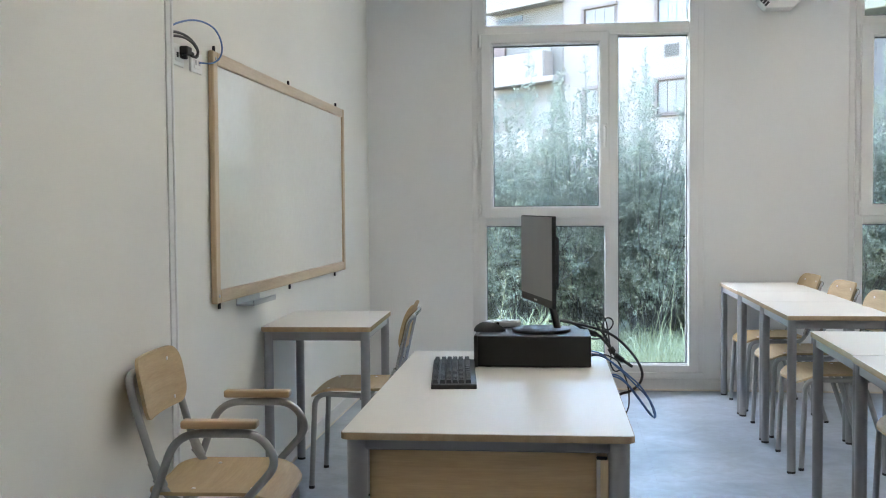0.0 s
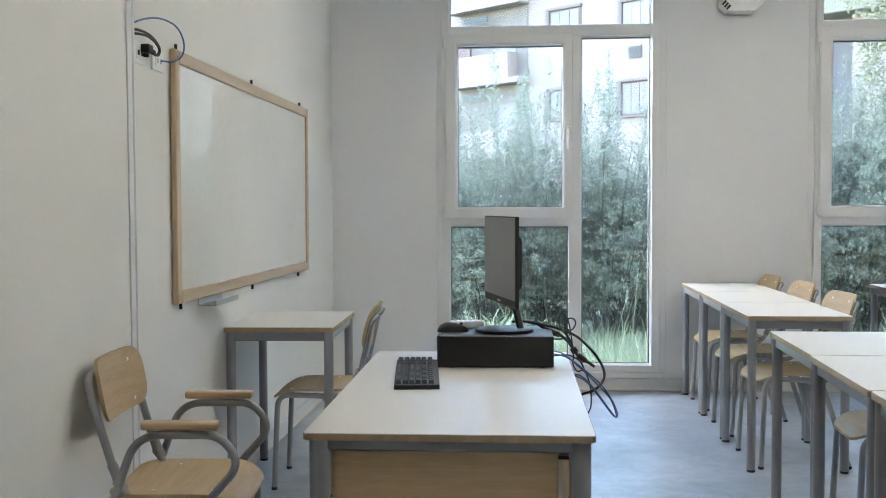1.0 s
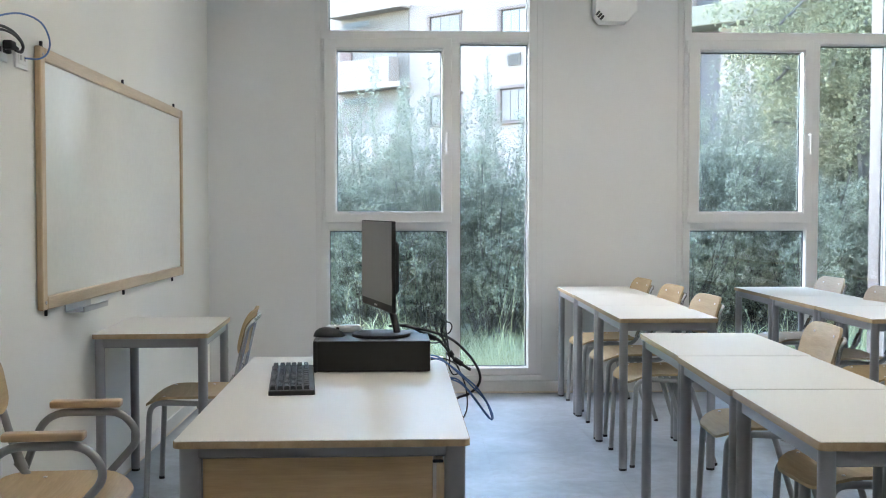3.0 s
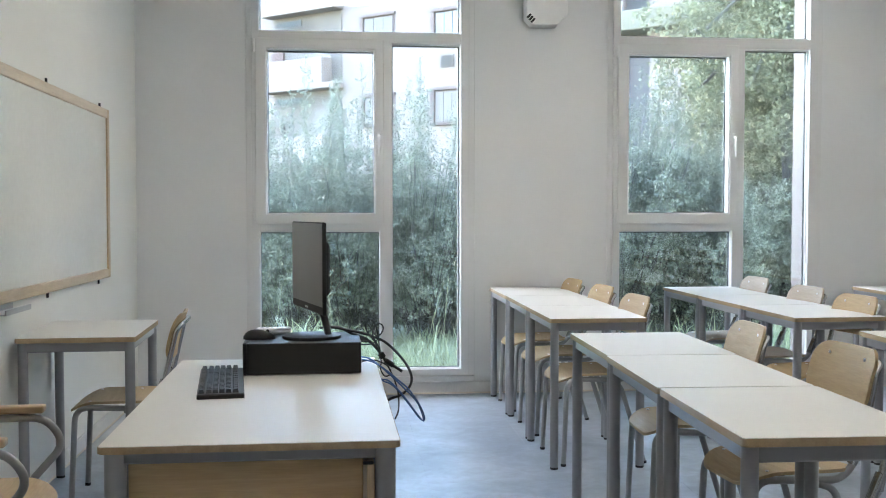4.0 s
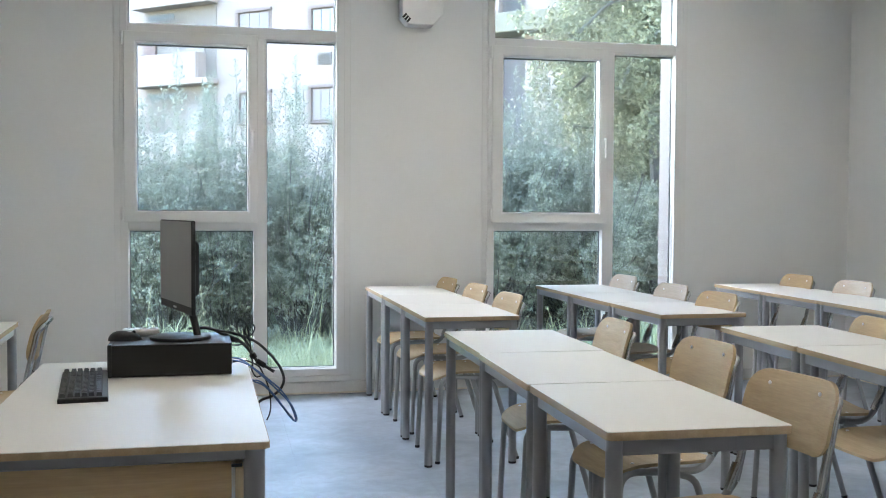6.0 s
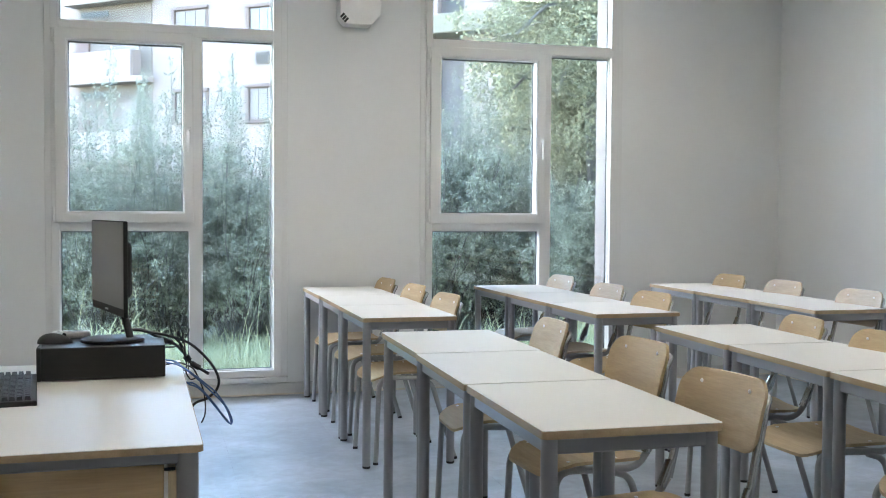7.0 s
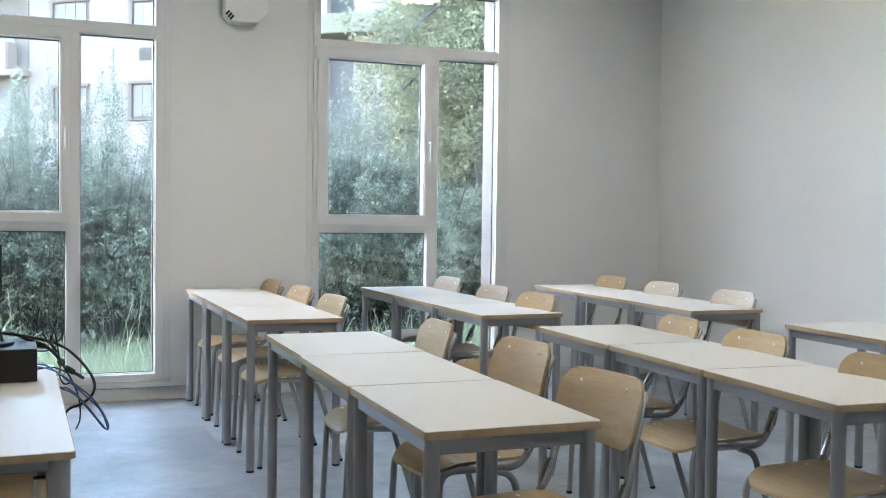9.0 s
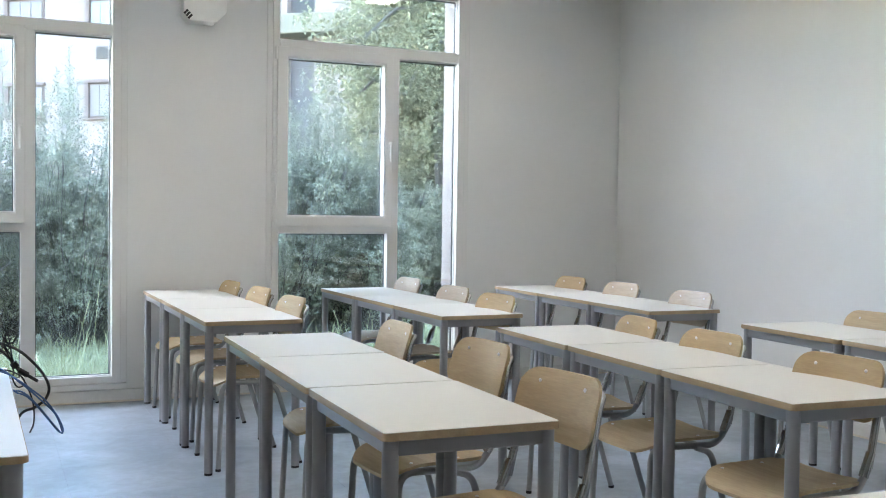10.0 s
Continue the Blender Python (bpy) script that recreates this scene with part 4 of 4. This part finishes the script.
S1 = shrub(2.15, 1.1, 105, "tall leafy grey-green shrub with feathery upright shoots", 3, 0.028, 0.62, 13)
S2 = shrub(2.1, 1.25, 150, "dense dark green shrub outside the window", 4, 0.034, 0.55, 4)
S3 = shrub(2.1, 1.3, 110, "dark green shrub deep in the hedge", 6, 0.062, 0.26)
S1.location, S2.location, S3.location = (0.2, 10.45, 0), (-1.5, 10.9, 0), (-0.8, 12.1, 0)
# x, y, turn and size of each further shrub
for x, y, turn, s, src in (
        (1.4, 10.4, 100, 1.0, S1), (0.8, 10.6, 215, 0.98, S1), (-0.5, 10.7, 300, 0.9, S1), (3.0, 10.9, 160, 0.95, S1), (3.7, 10.8, 285, 1.0, S1), (4.2, 11.0, 60, 0.98, S1),
        (2.4, 10.7, 200, 0.95, S2), (3.4, 10.5, 30, 1.06, S2), (4.5, 10.4, 140, 0.9, S2), (5.7, 10.5, 260, 0.8, S2), (6.9, 10.8, 80, 1.0, S2),
        (4.15, 11.1, 75, 1.0, S2), (5.0, 11.3, 15, 0.88, S2), (4.72, 12.6, 140, 1.1, S3), (5.5, 13.0, 40, 1.1, S3), (-1.9, 13.3, 45, 0.95, S3),
        (0.6, 11.9, 50, 0.9, S3), (1.8, 12.0, 170, 0.9, S3), (3.0, 12.0, 220, 0.95, S3), (4.2, 12.0, 20, 1.0, S3), (5.4, 12.4, 70, 0.9, S3),
        (7.6, 12.2, 130, 1.0, S3), (6.5, 12.3, 10, 0.9, S3), (0.0, 13.4, 10, 0.9, S3), (1.3, 13.5, 110, 0.9, S3), (2.6, 13.4, 250, 0.9, S3),
        (3.9, 13.6, 190, 0.95, S3), (5.2, 13.6, 310, 0.95, S3), (6.6, 13.8, 20, 1.0, S3)):
    copy_thing(src, pose(x, y, 0, 0, 0, turn) @ Matrix.Scale(s, 4))


# low undergrowth that closes the foot of the hedge
for k in range(15):
    copy_thing(S3, pose(-2.4 + 0.68 * k, 11.15 + 0.25 * (k % 2), 0, 0, 0, 67 * k) @ Matrix.Scale(0.46 + 0.05 * (k % 3), 4))


def tree(x, y, height, crown, seed, low=1.45, many=58, size=0.047):
    r = np.random.default_rng(seed)
    root = new("oak_tree")
    root.location = (x, y, 0)
    wood = bmesh.new()
    tube(smooth_path([(0, 0, -0.2), (0.05, 0, 1.2), (-0.05, 0.05, 2.6), (0.05, 0.0, 4.2), (0.0, 0, height)], 4), 0.15, 9, wood)
    for v in wood.verts:
        k = 1 - 0.75 * max(0, v.co.z) / height
        v.co.x, v.co.y = v.co.x * k, v.co.y * k
    cen = []
    for i in range(58):
        a = r.uniform(0, math.tau)
        z0 = r.uniform(low, height * 0.9)
        ln = crown * r.uniform(0.55, 1.0) * (1.1 - 0.5 * z0 / height)
        end = np.array([ln * math.cos(a), ln * math.sin(a), z0 + r.uniform(-0.1, 0.9)])
        mid = np.array([0.5 * ln * math.cos(a), 0.5 * ln * math.sin(a), z0 + 0.35])
        tube(smooth_path([(0, 0, z0), tuple(mid), tuple(end)], 4), 0.019, 5, wood)
        for k in range(5):
            # bare side branches between the clusters
            t = r.uniform(0.4, 0.9)
            c = (1 - t) ** 2 * np.array([0, 0, z0]) + 2 * t * (1 - t) * mid + t * t * end
            d = r.normal(size=3) * [0.4, 0.4, 0.22]
            tube([tuple(c), tuple(c + 0.5 * d + r.normal(scale=0.03, size=3)), tuple(c + d)], 0.006, 4, wood)
        for k in range(22):
            t = r.uniform(0.3, 1.05)
            c = (1 - t) ** 2 * np.array([0, 0, z0]) + 2 * t * (1 - t) * mid + t * t * end + r.normal(scale=0.26, size=3) * [1, 1, 0.7]
            cen.append(c + r.normal(scale=0.075, size=(many, 3)))
    part("trunk", wood, BARK, root, smooth=True)
    leaves("crown", np.concatenate(cen), size, OAK, root, "yellow-green oak leaves")
    return tagged(root, "oak tree with yellow-green leaves behind the hedge", "tree")


tree(5.42, 10.8, 6.2, 1.5, 5)
tree(6.2, 12.0, 6.0, 1.55, 21)
tree(6.0, 13.2, 5.6, 1.3, 31, 2.0, 40, 0.055)
tree(7.2, 14.4, 5.8, 2.0, 8, 1.45, 30, 0.065)
tree(8.6, 13.2, 6.0, 2.2, 9, 1.45, 30, 0.065)


def grass(name, x0, x1, y0, y1, count, low, high, width, label):
    """Uneven arching blades of long grass."""
    verts, faces = [], []
    for i in range(count):
        x, y = rng.uniform(x0, x1), rng.uniform(y0, y1)
        h = rng.uniform(low, high) * (0.75 + 0.5 * noise.noise((x * 1.3, y * 1.3, 0)))
        a, bend = rng.uniform(0, math.tau), rng.uniform(0.2, 1.05) * h
        w = width * rng.uniform(0.6, 1.3)
        dx, dy = math.cos(a), math.sin(a)
        k = len(verts)
        for t in (0, 0.35, 0.65, 0.85, 1.0):
            cx, cy, cz = x + dx * bend * t * t * t, y + dy * bend * t * t * t, -0.12 + h * (t - 0.35 * t ** 4 * bend / h)
            ww = w * (1 - t ** 2 * 0.95)
            verts += [(cx - dy * ww, cy + dx * ww, cz), (cx + dy * ww, cy - dx * ww, cz)]
        faces += [(k + q, k + q + 1, k + q + 3, k + q + 2) for q in (0, 2, 4, 6)]
    me = bpy.data.meshes.new(name)
    me.from_pydata(verts, [], faces)
    me.materials.append(GRASS)
    return tagged(new(name, me), label, "grass", kind="stuff")


grass("long_grass", -2.2, 6.5, 8.4, 10.5, 40000, 0.12, 0.4, 0.0032, "long pale grass between window and hedge")
grass("medium_grass", -2.2, 6.5, 8.7, 10.1, 3600, 0.3, 0.6, 0.0052, "longer pale blades standing out of the grass")
grass("tall_grass", -2.0, 6.5, 8.8, 10.0, 380, 0.45, 0.85, 0.0075, "tall arching blades among the grass")


for pts in ([(0.27, 10.15, 0.34), (0.6, 10.1, 0.61), (0.85, 10.05, 0.83)], [(1.36, 10.1, 0.86), (1.5, 10.05, 0.93), (1.66, 10.0, 1.03)]):
    stick = part("leaning_stick", tube(smooth_path(pts, 4), 0.009, 7), PALE_BARK, smooth=True)
    tagged(stick, "pale bare branch leaning in front of the hedge", "branch")


SEED = material("seed_head_straw", (0.26, 0.25, 0.18), 0.8, vary=0.15, scale=30)


def seed_stalk(x, y, h, lean, seed):
    r = random.Random(seed)
    root = new("seed_stalk")
    root.location = (x, y, -0.12)
    part("stalk", tube(smooth_path([(0, 0, 0), (lean * 0.3, 0, h * 0.5), (lean, 0, h)], 4), 0.0022, 5), GRASS, root)
    head = bmesh.new()
    for k in range(9):
        z = h * (0.72 + 0.03 * k)
        s = (-1) ** k
        tube([(lean * 0.8, 0, z), (lean * 0.8 + s * r.uniform(0.008, 0.026), r.uniform(-0.02, 0.02), z + r.uniform(0.015, 0.04))], 0.003, 5, head)
    part("seed_head", head, SEED, root)
    return tagged(root, "pale grass stalk with a seed head", "grass stalk", "seed stalks in the grass")


for k, (x, y, h, lean) in enumerate(((0.0, 9.0, 0.8, 0.03), (0.52, 9.1, 0.78, -0.02), (1.46, 9.0, 0.85, 0.02), (1.33, 9.2, 0.7, 0.05), (0.35, 9.3, 0.75, 0.02), (2.9, 9.1, 0.8, -0.03), (3.9, 9.2, 0.75, 0.04), (1.62, 9.15, 0.75, 0.03))):
    seed_stalk(x, y, h, 2.6 * lean, k)

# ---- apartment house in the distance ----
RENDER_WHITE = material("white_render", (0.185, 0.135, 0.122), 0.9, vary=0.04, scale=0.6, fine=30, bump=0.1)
RENDER_PINK = material("pink_render", (0.1, 0.064, 0.057), 0.9, vary=0.05, scale=0.6, fine=30, bump=0.1)
RENDER_CREAM = material("cream_render", (0.13, 0.108, 0.08), 0.9, vary=0.04, scale=0.6)
LILAC = material("lilac_render", (0.095, 0.075, 0.077), 0.9, vary=0.05, scale=0.6)
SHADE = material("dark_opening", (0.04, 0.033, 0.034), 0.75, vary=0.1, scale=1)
# the white render darkened: shade inside the loggias put into the colour
LOGGIA_SHADE = material("loggia_shade", (0.115, 0.088, 0.078), 0.9, vary=0.05, scale=1)
AWNING = material("grey_awning", (0.035, 0.035, 0.036), 0.8, vary=0.08, scale=3)
BLIND = material("roller_blind", (0.112, 0.083, 0.078), 0.6, vary=0.05, scale=2)
CURTAIN = material("bluish_curtain", (0.12, 0.117, 0.122), 0.5, vary=0.05, scale=2)
RUST = material("red_brown_panel", (0.1, 0.05, 0.044), 0.8, vary=0.1, scale=2)
TILE = material("roof_tile", (0.35, 0.17, 0.11), 0.8, vary=0.15, scale=2, fine=20, bump=0.4)


def house_window(x0, z0, x1, z1, fill, root, label):
    """A window in the facade (y = 0, outside towards -y): opening, blind or curtain, head, jambs and sill."""
    win = part("window", box(x0, -0.02, z0, x1, 0.06, z1), RENDER_PINK, root, label)
    n = 3
    w = (x1 - x0 - 0.12) / n
    for k in range(n):
        part("blind", box(x0 + 0.05 + k * w, -0.045, z0 + 0.06, x0 + 0.03 + (k + 1) * w, -0.022, z1 - 0.05), fill, win)
    part("head", box(x0 - 0.16, -0.11, z1, x1 + 0.04, -0.001, z1 + 0.11, 0.01), RENDER_PINK, win)
    part("jamb", box(x0 - 0.16, -0.1, z0, x0, -0.001, z1 - 0.002, 0.01), RENDER_PINK, win)
    part("sill", box(x0 - 0.1, -0.14, z0 - 0.07, x1 + 0.06, -0.001, z0 - 0.002, 0.01), RENDER_PINK, win)


def apartment_house():
    root = new("apartment_house")
    root.location = (HOUSE_X, HOUSE_Y, 0)
    root.rotation_euler = (0, 0, radians(-42))
    part("wall", box(-14, 0, -0.5, 9.1, 9, 12), RENDER_WHITE, root, "white rendered facade")
    part("wall", box(9.1, 0.3, -0.5, 10.05, 9, 12), LILAC, root, "lilac grey rendered facade")
    part("wall", box(10.05, 0, -0.5, 16, 9, 12), RENDER_WHITE, root, "white rendered facade")
    part("roof", box(-14.6, -0.9, 12, 16.6, 9.6, 12.3, 0.05), TILE, root)
    balcony = part("balcony", box(8.6, -0.7, 6.86, 11.6, 0.29, 7.48, 0.03), RENDER_CREAM, root, "cream balcony")
    part("balcony_door", box(9.3, 0.2, 7.5, 10.0, 0.298, 9.3), SHADE, balcony)
    # two storeys of loggias behind white parapets
    for z, top in ((3.0, 6.0), (6.0, 9.02)):
        # no real recess: a flat panel whose darker colour stands for its shade
        loggia = part("loggia", box(-6.45, -0.03, z + 0.3, -2.78, -0.002, top), LOGGIA_SHADE, root, "flat panel coloured as the shade inside a loggia")
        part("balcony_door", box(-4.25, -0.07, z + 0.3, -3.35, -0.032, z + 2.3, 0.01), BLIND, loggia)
        part("pier", box(-6.5, -0.12, z + 0.3, -5.85, -0.032, z + 1.72, 0.01), RUST, loggia, "red-brown panel")
        part("lintel", box(-6.6, -0.62, top, -2.7, -0.003, top + 0.22, 0.02), RENDER_WHITE, loggia)
        for a, b in ((-6.75, -3.3),):
            part("parapet", box(a, -0.6, z + 0.02, b, -0.5, z + 1.22, 0.03), RENDER_WHITE, loggia, "white balcony parapet")
            part("parapet", box(b - 0.1, -0.498, z + 0.02, b, -0.004, z + 1.22, 0.03), RENDER_WHITE, loggia, "white balcony parapet")
        awning = bmesh.new()
        for k in range(12):
            join(awning, box(-5.85 + k * 0.115, -0.5, top - 0.46 - 0.05 * (k % 2), -5.745 + k * 0.115, -0.46, top - 0.3))
        part("awning_fringe", awning, AWNING, loggia, "dark scalloped awning fringe")
    for x0, z0, x1, z1, fill, label in (
            (-1.65, 7.7, -0.16, 8.55, BLIND, "window with a closed pale roller blind"), (1.72, 7.45, 2.95, 8.4, CURTAIN, "window with bluish curtains"),
            (-1.62, 4.5, -0.15, 5.57, BLIND, "window with a closed pale roller blind"), (1.7, 4.42, 2.92, 5.6, BLIND, "window with a closed pale roller blind"),
            (5.2, 7.45, 6.5, 8.6, CURTAIN, "window with bluish curtains"), (5.2, 4.42, 6.5, 5.6, BLIND, "window with a closed pale roller blind")):
        house_window(x0, z0, x1, z1, fill, root, label)
    grille = part("vent_grille", box(1.97, -0.05, 6.42, 2.54, -0.001, 6.85), BLIND, root, "grey vent grille")
    for k in range(8):
        part("slat", box(1.99, -0.075, 6.445 + k * 0.05, 2.52, -0.052, 6.47 + k * 0.05), SHADE, grille)
    return tagged(root, "white and pink apartment house with loggias and balconies", "apartment house")


HOUSE_X, HOUSE_Y = 2.638, 38.3
apartment_house()


# ---- floor tiles ----
TILE_W = 0.61
tile_mesh = None
nx, ny = 11, 16
for i in range(nx):
    for j in range(ny):
        x, y = R["x0"] + i * TILE_W, R["y0"] + j * TILE_W
        w, d = min(TILE_W, R["x1"] - x), min(TILE_W, R["y1"] - y)
        if w < 0.02 or d < 0.02:
            continue
        full = w == TILE_W and d == TILE_W
        if full and tile_mesh:
            ob = new("tile", tile_mesh)
            ob.parent = floor
        else:
            ob = part("tile", box(0.0003, 0.0003, -0.004, w - 0.0003, d - 0.0003, 0.0), FLOOR, floor)
            if full:
                tile_mesh = ob.data
        ob.location = (x, y, 0)
